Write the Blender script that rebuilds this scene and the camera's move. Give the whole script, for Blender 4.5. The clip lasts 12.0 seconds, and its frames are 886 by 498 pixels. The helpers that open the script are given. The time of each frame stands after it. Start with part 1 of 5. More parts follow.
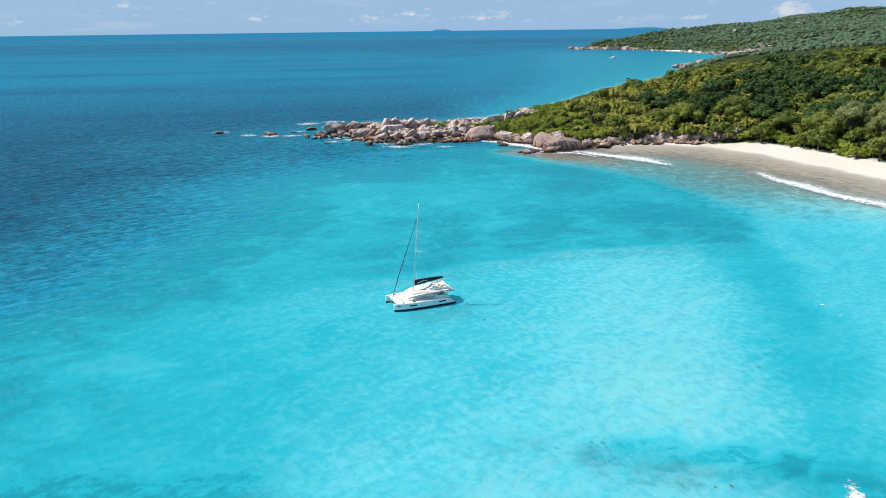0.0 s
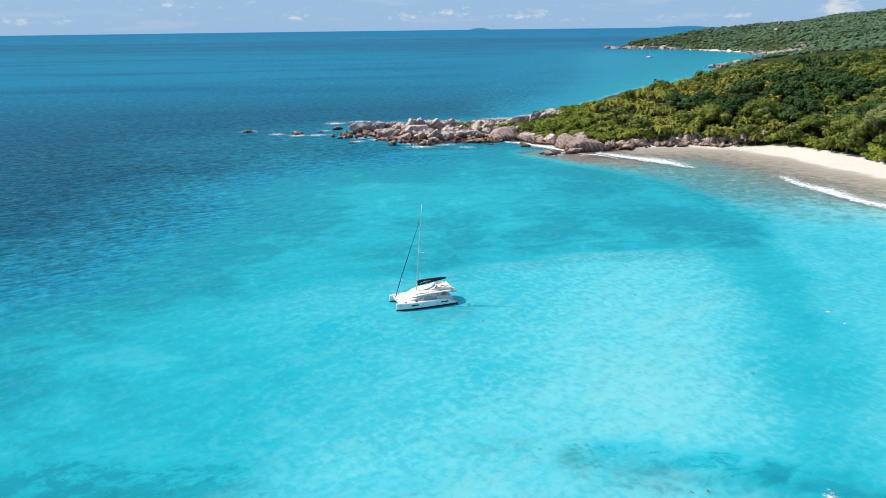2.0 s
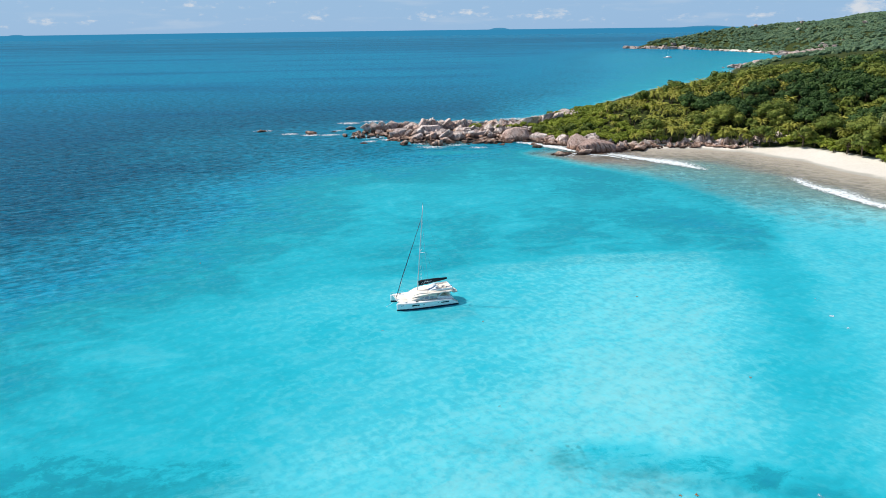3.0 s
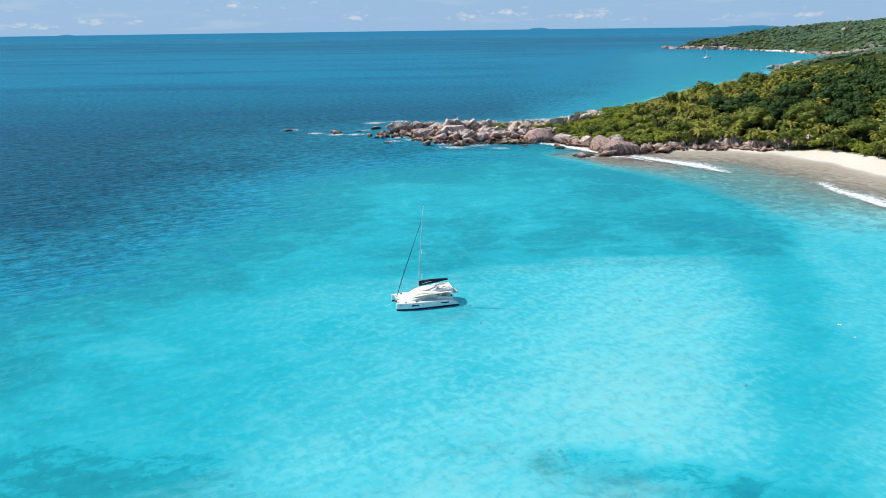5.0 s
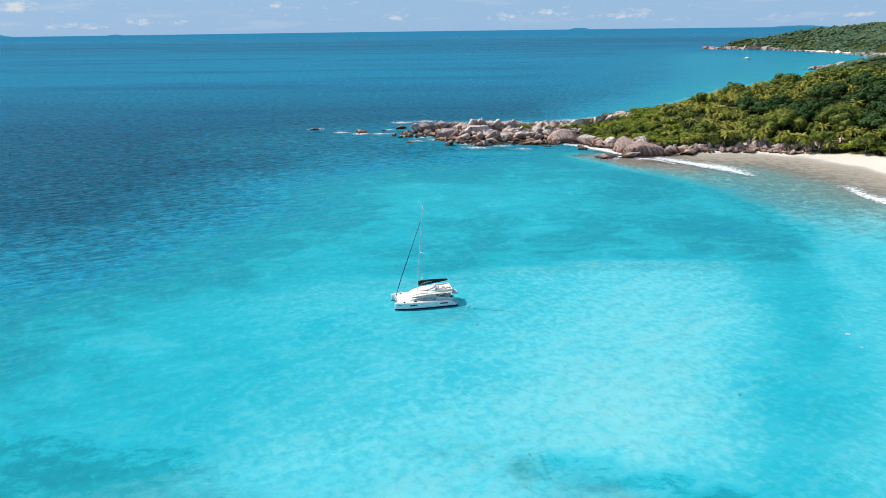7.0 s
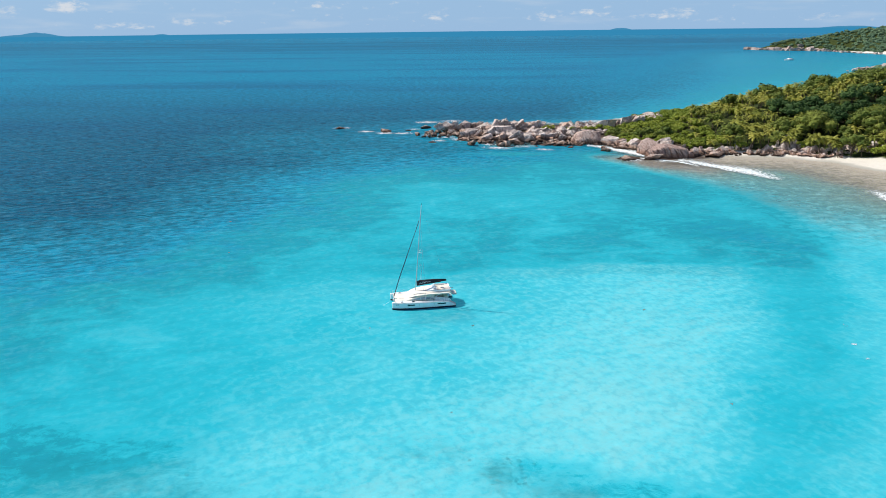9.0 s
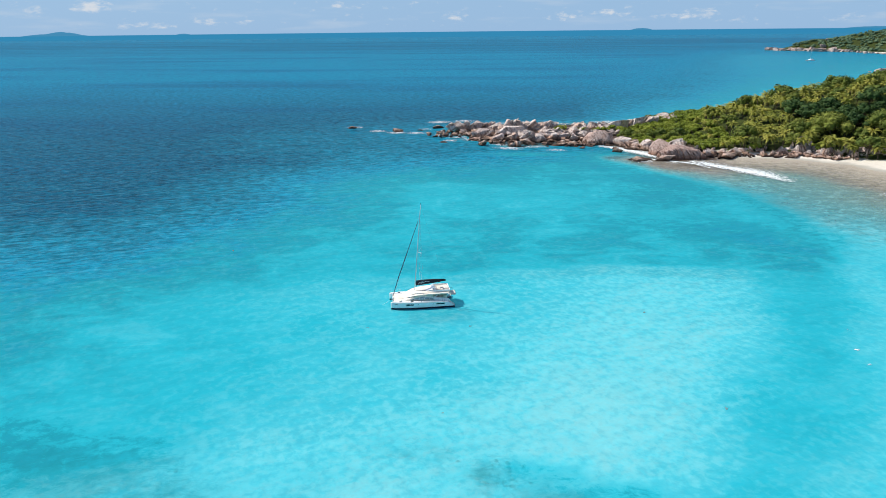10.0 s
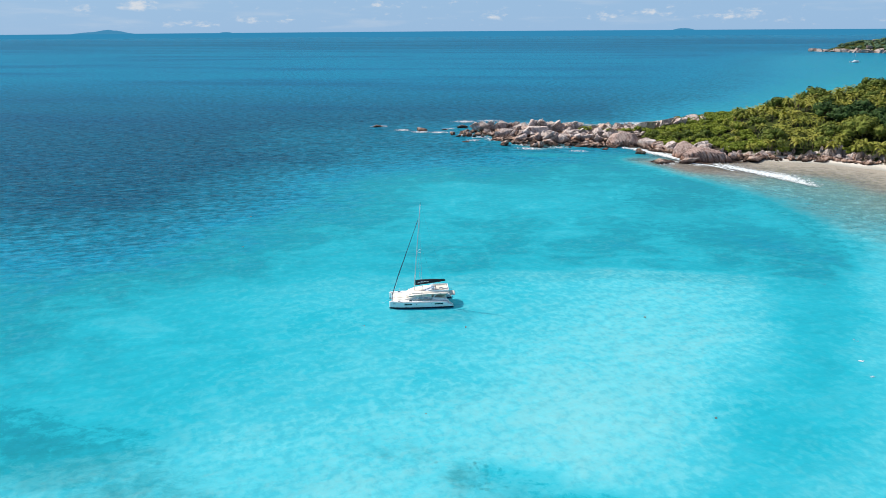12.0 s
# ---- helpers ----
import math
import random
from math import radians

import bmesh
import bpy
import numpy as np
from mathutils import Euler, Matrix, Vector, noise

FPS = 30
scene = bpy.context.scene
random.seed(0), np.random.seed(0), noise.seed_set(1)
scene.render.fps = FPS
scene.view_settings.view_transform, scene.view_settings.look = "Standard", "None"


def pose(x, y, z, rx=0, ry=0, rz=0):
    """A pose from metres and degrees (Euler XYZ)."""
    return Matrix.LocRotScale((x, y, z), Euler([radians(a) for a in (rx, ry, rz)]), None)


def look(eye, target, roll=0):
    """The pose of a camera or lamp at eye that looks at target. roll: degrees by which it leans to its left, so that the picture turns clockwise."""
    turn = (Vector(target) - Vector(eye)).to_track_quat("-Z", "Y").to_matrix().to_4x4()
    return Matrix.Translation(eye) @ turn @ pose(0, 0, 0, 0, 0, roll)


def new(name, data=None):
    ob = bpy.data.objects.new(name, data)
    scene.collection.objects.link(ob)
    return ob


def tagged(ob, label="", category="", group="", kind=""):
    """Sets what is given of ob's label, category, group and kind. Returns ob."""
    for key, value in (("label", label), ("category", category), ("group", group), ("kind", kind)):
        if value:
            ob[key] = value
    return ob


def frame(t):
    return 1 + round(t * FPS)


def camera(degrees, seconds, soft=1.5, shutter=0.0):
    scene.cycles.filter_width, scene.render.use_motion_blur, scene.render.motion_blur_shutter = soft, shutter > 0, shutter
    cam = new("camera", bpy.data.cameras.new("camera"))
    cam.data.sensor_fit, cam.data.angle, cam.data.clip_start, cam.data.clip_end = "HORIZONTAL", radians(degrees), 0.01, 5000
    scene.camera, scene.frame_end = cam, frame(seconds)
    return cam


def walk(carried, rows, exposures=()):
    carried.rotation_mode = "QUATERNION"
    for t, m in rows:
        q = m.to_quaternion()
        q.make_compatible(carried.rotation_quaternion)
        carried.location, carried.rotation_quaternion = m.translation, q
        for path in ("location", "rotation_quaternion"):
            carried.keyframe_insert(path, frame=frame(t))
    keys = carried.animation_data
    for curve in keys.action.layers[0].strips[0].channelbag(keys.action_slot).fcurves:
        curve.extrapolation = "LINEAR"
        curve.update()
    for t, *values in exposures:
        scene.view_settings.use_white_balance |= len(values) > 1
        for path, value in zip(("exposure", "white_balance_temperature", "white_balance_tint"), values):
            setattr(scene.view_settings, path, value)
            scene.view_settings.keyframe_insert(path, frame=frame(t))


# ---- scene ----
# seconds, x, y, z, heading, tilt, lean
FLIGHT = [
    (0, -20.96, 3.90, 54.99, -8.99, -17.33, -0.65),
    (1, -17.92, 2.28, 55.61, -7.53, -17.37, -0.67),
    (2, -14.65, 1.12, 56.03, -6.06, -17.39, -0.69),
    (3, -11.19, 0.36, 56.28, -4.56, -17.39, -0.71),
    (4, -7.56, -0.04, 56.39, -3.05, -17.38, -0.73),
    (5, -3.82, -0.15, 56.39, -1.53, -17.36, -0.74),
    (6, 0.00, -0.00, 56.32, -0.00, -17.34, -0.74),
    (7, 3.87, 0.35, 56.19, 1.53, -17.32, -0.73),
    (8, 7.74, 0.86, 56.03, 3.05, -17.29, -0.71),
    (9, 11.59, 1.47, 55.89, 4.56, -17.28, -0.67),
    (10, 15.37, 2.14, 55.77, 6.05, -17.27, -0.60),
    (11, 19.04, 2.82, 55.72, 7.53, -17.28, -0.51),
    (12, 22.57, 3.45, 55.76, 8.98, -17.30, -0.40),
]
cam = camera(63.99, 12.0, soft=0.75)
walk(cam, [(t, pose(x, y, z, 90 + tilt, 0, head) @ pose(0, 0, 0, 0, 0, lean)) for t, x, y, z, head, tilt, lean in FLIGHT])

# ---- world and sun ----
SUN_TO = Vector((0.88, -0.24, -1.0)).normalized()
scene.view_settings.exposure = 0.0
world = bpy.data.worlds.new("sky")
scene.world = world
world.use_nodes = True


class Nodes:
    """A short way to wire node trees."""

    def __init__(self, tree):
        self.tree = tree
        tree.nodes.clear()

    def add(self, kind, links=None, **props):
        node = self.tree.nodes.new(kind)
        for key, value in props.items():
            setattr(node, key, value)
        for key, value in (links or {}).items():
            self.put(node.inputs[key], value)
        return node

    def put(self, socket, value):
        if isinstance(value, bpy.types.NodeSocket):
            self.tree.links.new(value, socket)
        else:
            socket.default_value = value

    def math(self, op, a, b=0.0, c=0.0, clamp=False):
        node = self.add("ShaderNodeMath", {0: a, 1: b, 2: c}, operation=op, use_clamp=clamp)
        return node.outputs[0]

    def step(self, value, lo, hi, a=0.0, b=1.0):
        node = self.add("ShaderNodeMapRange", {0: value, 1: lo, 2: hi, 3: a, 4: b}, interpolation_type="SMOOTHSTEP")
        return node.outputs[0]

    def mix(self, f, a, b, blend="MIX"):
        node = self.add("ShaderNodeMix", {0: f, 6: a, 7: b}, data_type="RGBA", blend_type=blend)
        return node.outputs[2]

    def ramp(self, f, stops):
        node = self.add("ShaderNodeValToRGB", {0: f})
        els = node.color_ramp.elements
        while len(els) < len(stops):
            els.new(0.5)
        for el, (at, col) in zip(els, stops):
            el.position, el.color = at, (*col, 1)
        return node.outputs[0]

    def noise(self, vec, scale, detail=3.0, rough=0.5, distort=0.0):
        return self.add("ShaderNodeTexNoise", {"Vector": vec, "Scale": scale, "Detail": detail, "Roughness": rough, "Distortion": distort}).outputs[0]


def rgb(r, g, b):
    """A colour from 0 to 255 sRGB values, as linear light."""
    return tuple(((c / 255 + 0.055) / 1.055) ** 2.4 if c > 10 else c / 255 / 12.92 for c in (r, g, b))


def rgba(r, g, b):
    return (*rgb(r, g, b), 1)


n = Nodes(world.node_tree)
sky = n.add("ShaderNodeTexSky", sky_type="NISHITA", sun_disc=False, sun_elevation=math.asin(-SUN_TO.z),
            sun_rotation=math.atan2(-SUN_TO.x, -SUN_TO.y) % (2 * math.pi), air_density=1.0, dust_density=0.2, ozone_density=2.0)
ray = n.add("ShaderNodeTexCoord").outputs["Generated"]
xyz = n.add("ShaderNodeSeparateXYZ", {0: ray})
azim = n.math("ARCTAN2", xyz.outputs[0], xyz.outputs[1])
elev = n.math("ARCSINE", xyz.outputs[2])
flat = n.add("ShaderNodeCombineXYZ", {0: n.math("MULTIPLY", azim, 1.0), 1: n.math("MULTIPLY", elev, 2.2), 2: 0.0}).outputs[0]
puff = n.noise(flat, 60.0, 6.0, 0.62)
veil = n.noise(n.add("ShaderNodeCombineXYZ", {0: azim, 1: n.math("MULTIPLY", elev, 7.0), 2: 3.0}).outputs[0], 9.0, 5.0, 0.55)
cover = 0.0
# low cumulus over the horizon: heading and height in degrees, half width, half height, density
for head, high, wide, tall, dense in ((-31.0, 1.7, 1.7, 0.55, 1.1), (-34.6, 1.5, 1.2, 0.5, 0.9), (-27.5, 0.42, 2.6, 0.34, 0.85), (-23.2, 0.66, 1.5, 0.36, 1.0), (-21.0, 0.6, 0.8, 0.3, 0.8),
                                      (-13.9, 1.8, 1.0, 0.36, 0.95), (-12.8, 1.65, 0.8, 0.25, 0.7), (-5.0, 0.9, 1.2, 0.62, 0.95), (3.6, 0.8, 1.9, 0.5, 0.85), (7.0, 1.0, 2.0, 0.42, 0.85),
                                      (12.6, 0.85, 3.4, 0.5, 0.75), (15.3, 0.4, 2.4, 0.3, 0.6), (22.5, 0.4, 1.8, 0.3, 0.6), (27.8, 0.5, 1.4, 0.42, 0.9), (34.2, 0.92, 1.9, 0.75, 1.35)):
    du = n.math("DIVIDE", n.math("SUBTRACT", azim, radians(head)), radians(wide))
    dv = n.math("DIVIDE", n.math("SUBTRACT", elev, radians(high)), radians(tall))
    r2 = n.math("ADD", n.math("MULTIPLY", du, du), n.math("MULTIPLY", dv, dv))
    blob = n.math("MULTIPLY", n.math("SUBTRACT", 1.0, r2, clamp=True), dense)
    cover = n.math("MAXIMUM", cover, blob)
cloud = n.step(n.math("ADD", n.math("MULTIPLY", cover, 0.5), n.math("MULTIPLY", n.math("SUBTRACT", puff, 0.5), 2.2)), 0.18, 0.85)
cloud = n.math("MAXIMUM", n.math("MULTIPLY", cloud, 0.8), n.math("MULTIPLY", n.step(veil, 0.5, 0.78), 0.25))
cloud = n.math("MULTIPLY", cloud, n.step(elev, radians(-0.2), radians(0.3)))
haze = n.step(elev, radians(0.0), radians(26.0), 0.92, 0.0)
lit = n.mix(haze, sky.outputs[0], (2.95, 4.92, 7.5, 1))
lit = n.mix(cloud, lit, (7.3, 7.5, 7.8, 1))
# islands on the horizon: heading, half width and height in degrees
isle = 0.0
for head, wide, tall in ((-33.5, 2.1, 0.17), (-33.0, 1.1, 0.1), (9.1, 0.8, 0.13), (24.3, 1.8, 0.11), (-25.2, 0.5, 0.07)):
    du = n.math("DIVIDE", n.math("SUBTRACT", azim, radians(head)), radians(wide))
    bulge = n.math("MULTIPLY", n.math("SUBTRACT", 1.0, n.math("MULTIPLY", du, du), clamp=True), radians(tall))
    isle = n.math("ADD", isle, bulge)
isle = n.math("MULTIPLY_ADD", isle, n.math("MULTIPLY_ADD", puff, 0.8, 0.6), radians(-0.24))
lit = n.mix(n.step(n.math("SUBTRACT", elev, isle), radians(-0.02), radians(0.02)), (0.6, 2.6, 4.6, 1), lit)
lit = n.mix(n.step(elev, radians(-0.27), radians(-0.21)), (0.35, 2.5, 4.6, 1), lit)
back = n.add("ShaderNodeBackground", {0: lit, 1: 0.10})
n.add("ShaderNodeOutputWorld", {0: back.outputs[0]})

sun = new("sun", bpy.data.lights.new("sun", "SUN"))
sun.data.energy, sun.data.angle, sun.data.color = 5.0, radians(0.53), (1.0, 0.95, 0.87)
sun.matrix_world = look((0, 0, 300), Vector((0, 0, 300)) + SUN_TO)


# ---- materials ----
def material(name):
    m = bpy.data.materials.new(name)
    m.use_nodes = True
    return m, Nodes(m.node_tree)


def finish(n, color, rough=0.6, metal=0.0, bump=None, strength=0.3, distance=0.1, spec=0.5, extra=None):
    links = {"Base Color": color, "Roughness": rough, "Metallic": metal, "Specular IOR Level": spec}
    if bump is not None:
        links["Normal"] = n.add("ShaderNodeBump", {"Height": bump, "Strength": strength, "Distance": distance}).outputs[0]
    links.update(extra or {})
    shader = n.add("ShaderNodeBsdfPrincipled", links)
    n.add("ShaderNodeOutputMaterial", {0: shader.outputs[0]})


def place(n):
    return n.add("ShaderNodeNewGeometry").outputs["Position"]


def plain(name, color, rough=0.45, metal=0.0, vary=0.06, scale=1.5, spec=0.5):
    """A painted or moulded surface with faint wear at two scales."""
    m, n = material(name)
    p = n.add("ShaderNodeTexCoord").outputs["Object"]
    a, b = n.noise(p, scale, 4), n.noise(p, scale * 14, 2)
    f = n.math("ADD", n.math("MULTIPLY", a, 0.7), n.math("MULTIPLY", b, 0.3))
    lo = tuple(c * (1 - vary * 2) for c in color)
    hi = tuple(min(1, c * (1 + vary)) for c in color)
    finish(n, n.ramp(f, ((0.3, lo), (0.7, hi))), n.math("MULTIPLY_ADD", a, 0.15, rough - 0.07), metal, b, 0.05, 0.02, spec)
    return m


def granite_material(name="granite", foot=0.0, cast=None):
    """Weathered granite, brown with algae and wet stain up to some metres over foot."""
    m, n = material(name)
    w = place(n)
    rnd = n.math("FRACT", n.math("ADD", n.add("ShaderNodeObjectInfo").outputs["Random"], n.add("ShaderNodeNewGeometry").outputs["Random Per Island"]))
    base = n.ramp(n.noise(w, 0.42, 7, 0.7), ((0.3, rgb(146, 128, 120)), (0.43, rgb(206, 189, 181)), (0.64, rgb(238, 226, 219))))
    base = n.mix(n.step(rnd, 0.55, 0.95, 0.0, 0.6), base, rgba(150, 142, 142))
    base = n.mix(n.step(rnd, 0.0, 0.3, 0.5, 0.0), base, rgba(198, 158, 134))
    streak = n.noise(n.add("ShaderNodeMapping", {"Vector": w, "Scale": (1.3, 1.3, 0.14)}).outputs[0], 1.0, 4, 0.6)
    base = n.mix(n.step(streak, 0.52, 0.68, 0.0, 0.6), base, rgba(84, 70, 66))
    z = n.add("ShaderNodeSeparateXYZ", {0: w}).outputs[2]
    stain = n.math("ADD", n.math("SUBTRACT", z, foot), n.math("MULTIPLY", n.noise(w, 0.35, 3), 2.4))
    base = n.mix(n.step(stain, 2.5, 4.0, 0.65, 0.0), base, rgba(164, 126, 98))
    base = n.mix(n.step(stain, 1.7, 2.8, 0.92, 0.0), base, rgba(50, 41, 36))
    warp = n.mix(0.25, w, n.add("ShaderNodeTexNoise", {"Vector": w, "Scale": 0.6}).outputs[1], "ADD")
    joint = n.add("ShaderNodeTexVoronoi", {"Vector": n.add("ShaderNodeMapping", {"Vector": warp, "Scale": (0.26, 0.2, 0.16)}).outputs[0], "Scale": 1.0}, feature="DISTANCE_TO_EDGE").outputs[0]
    crack = n.step(joint, 0.0, 0.04, 1.0, 0.0)
    base = n.mix(n.math("MULTIPLY", crack, 0.25), base, rgba(58, 48, 46))
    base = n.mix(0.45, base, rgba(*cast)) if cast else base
    lean = n.add("ShaderNodeVectorRotate", {"Vector": w, "Angle": 0.6}, rotation_type="Y_AXIS").outputs[0]
    flute = n.noise(n.add("ShaderNodeMapping", {"Vector": lean, "Scale": (1.5, 0.5, 0.16)}).outputs[0], 1.0, 4, 0.6, 0.3)
    base = n.mix(n.step(flute, 0.5, 0.62, 0.0, 0.55), base, rgba(86, 70, 65))
    fine = n.noise(w, 5.0, 5, 0.7)
    base = n.mix(0.5, base, n.ramp(fine, ((0.3, (0.25, 0.22, 0.2)), (0.7, (0.95, 0.9, 0.86)))), "OVERLAY")
    finish(n, base, 0.85, bump=n.math("SUBTRACT", n.math("SUBTRACT", n.math("MULTIPLY", fine, 0.4), n.math("MULTIPLY", flute, 1.4)), n.math("MULTIPLY", crack, 0.3)), strength=0.9, distance=0.5, spec=0.2)
    return m


def leaf_material(name, dark, light, tip, gloss=0.5, patch=0.14):
    m, n = material(name)
    w = place(n)
    rnd = n.add("ShaderNodeObjectInfo").outputs["Random"]
    isl = n.add("ShaderNodeNewGeometry").outputs["Random Per Island"]
    f = n.math("MULTIPLY_ADD", isl, 0.34, n.math("MULTIPLY", n.noise(w, patch, 3), 0.66))
    col = n.ramp(f, ((0.15, dark), (0.55, light), (0.9, tip)))
    col = n.mix(n.math("MULTIPLY", rnd, 0.55), col, (*(c * k for c, k in zip(dark, (0.8, 0.95, 0.9))), 1))
    finish(n, col, gloss + 0.15, spec=0.15)
    return m


GRANITE = granite_material()
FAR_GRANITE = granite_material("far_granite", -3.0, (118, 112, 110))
PINK_GRANITE = granite_material("pink_granite", -0.4, (156, 116, 100))
LEAF = leaf_material("broad_leaf", rgb(70, 88, 38), rgb(122, 130, 54), rgb(164, 160, 82))
LEAF_DARK = leaf_material("dark_leaf", rgb(42, 64, 34), rgb(68, 92, 46), rgb(104, 124, 62))
PALM = leaf_material("palm_leaf", rgb(104, 114, 44), rgb(166, 162, 70), rgb(214, 200, 114), 0.4)
NEEDLE = leaf_material("casuarina_leaf", rgb(98, 108, 60), rgb(142, 146, 88), rgb(170, 168, 110))
# distance haze is painted into these greyer, bluer leaf colours
FAR_LEAF = leaf_material("hazed_leaf", rgb(70, 94, 76), rgb(96, 118, 86), rgb(130, 142, 98), patch=0.02)
SHRUB = leaf_material("shrub_leaf", rgb(94, 110, 38), rgb(146, 156, 56), rgb(192, 188, 88))
BARK = plain("bark", rgb(92, 80, 64), 0.9, vary=0.25, scale=3)
WHITE = plain("gelcoat", rgb(244, 244, 243), 0.25, vary=0.02)
DECK = plain("deck", rgb(240, 231, 216), 0.6, vary=0.03)
BLACK = plain("black_canvas", rgb(22, 24, 32), 0.7)
NAVY = plain("navy_stripe", rgb(18, 24, 48), 0.35)
JIB_BLUE = plain("jib_canvas", rgb(26, 54, 78), 0.7)
PALE_GLASS = plain("pale_window", rgb(196, 208, 217), 0.08, spec=0.8)
GLASSY = plain("tinted_window", rgb(20, 26, 34), 0.08, spec=0.8)
ALLOY = plain("anodised_alloy", rgb(204, 212, 218), 0.35, metal=0.1)
STEEL = plain("stainless_steel", rgb(210, 212, 214), 0.2, metal=0.9)


# ---- the shape of the place: coast, hills and seabed ----
COAST = [(-22, 412), (-6, 378), (13, 352), (40, 358), (58, 360), (76, 336), (86, 320), (112, 325), (138, 320), (152, 308), (162, 288), (168, 265),
         (176, 235), (188, 195), (204, 140), (235, 50), (300, -200), (2500, -400), (2500, 2300), (1100, 2150), (760, 1900), (589, 1799), (664, 1705), (724, 1620),
         (732, 1440), (720, 1190), (560, 1000), (443, 920), (380, 800), (230, 640), (117, 483), (66, 443), (2, 437)]


def segments(px, py, line, closed=False):
    """Distance to a polyline, and which side of it (left is positive)."""
    best = np.full(px.shape, 1e9)
    side = np.zeros(px.shape)
    pts = line + [line[0]] if closed else line
    for (ax, ay), (bx, by) in zip(pts, pts[1:]):
        dx, dy = bx - ax, by - ay
        t = np.clip(((px - ax) * dx + (py - ay) * dy) / (dx * dx + dy * dy), 0, 1)
        d = np.hypot(px - ax - t * dx, py - ay - t * dy)
        s = dx * (py - ay) - dy * (px - ax)
        near = d < best - 1e-6
        best = np.where(near, d, best)
        side = np.where(near, s, side)
    return best, side


def inland(px, py):
    """Metres from the coast: positive on land, negative at sea."""
    d, _ = segments(px, py, COAST, True)
    inside = np.zeros(px.shape, bool)
    pts = COAST + [COAST[0]]
    for (ax, ay), (bx, by) in zip(pts, pts[1:]):
        if ay != by:
            cut = ((ay > py) != (by > py)) & (px < (bx - ax) * (py - ay) / (by - ay) + ax)
            inside ^= cut
    return np.where(inside, d, -d)


def smooth(x, lo, hi):
    t = np.clip((x - lo) / (hi - lo), 0, 1)
    return t * t * (3 - 2 * t)


def ripple(px, py, size, seed=0.0):
    """Cheap smooth noise, about -1 to 1."""
    a, b = px / size, py / size
    return (np.sin(a * 1.7 + b * 0.9 + seed) + np.sin(b * 2.1 - a * 0.7 + seed * 1.7 + 1.3 * np.sin(a * 0.8 + seed)) + np.sin(a * 2.9 + 1.1 * np.sin(b * 1.3 + seed * 2.3))) / 3


def bell(px, py, x, y, wide, deep, turn=0.0):
    c, s = math.cos(radians(turn)), math.sin(radians(turn))
    u, v = (px - x) * c + (py - y) * s, (py - y) * c - (px - x) * s
    return np.exp(-(u / wide) ** 2 / 2 - (v / deep) ** 2 / 2)


DROP_OFF = [(-400, 120), (-113, 152), (-75, 190), (-60, 225), (-62, 262), (-42, 288), (-18, 306), (12, 335), (60, 400), (130, 520), (300, 800), (500, 1100), (900, 1600)]
REEF_EDGE = [(40, 340), (58, 312), (70, 294), (86, 272), (96, 245), (99, 218), (98, 189), (94.5, 165), (89.5, 142), (83, 121), (77, 108), (63, 82), (45, 45), (20, -40)]


def reef_side(px, py):
    """Metres inside the reef flat (positive) or outside it."""
    d, side = segments(px, py, REEF_EDGE)
    return np.where(side > 0, d, -d) + 3 * ripple(px, py, 11, 4.0)


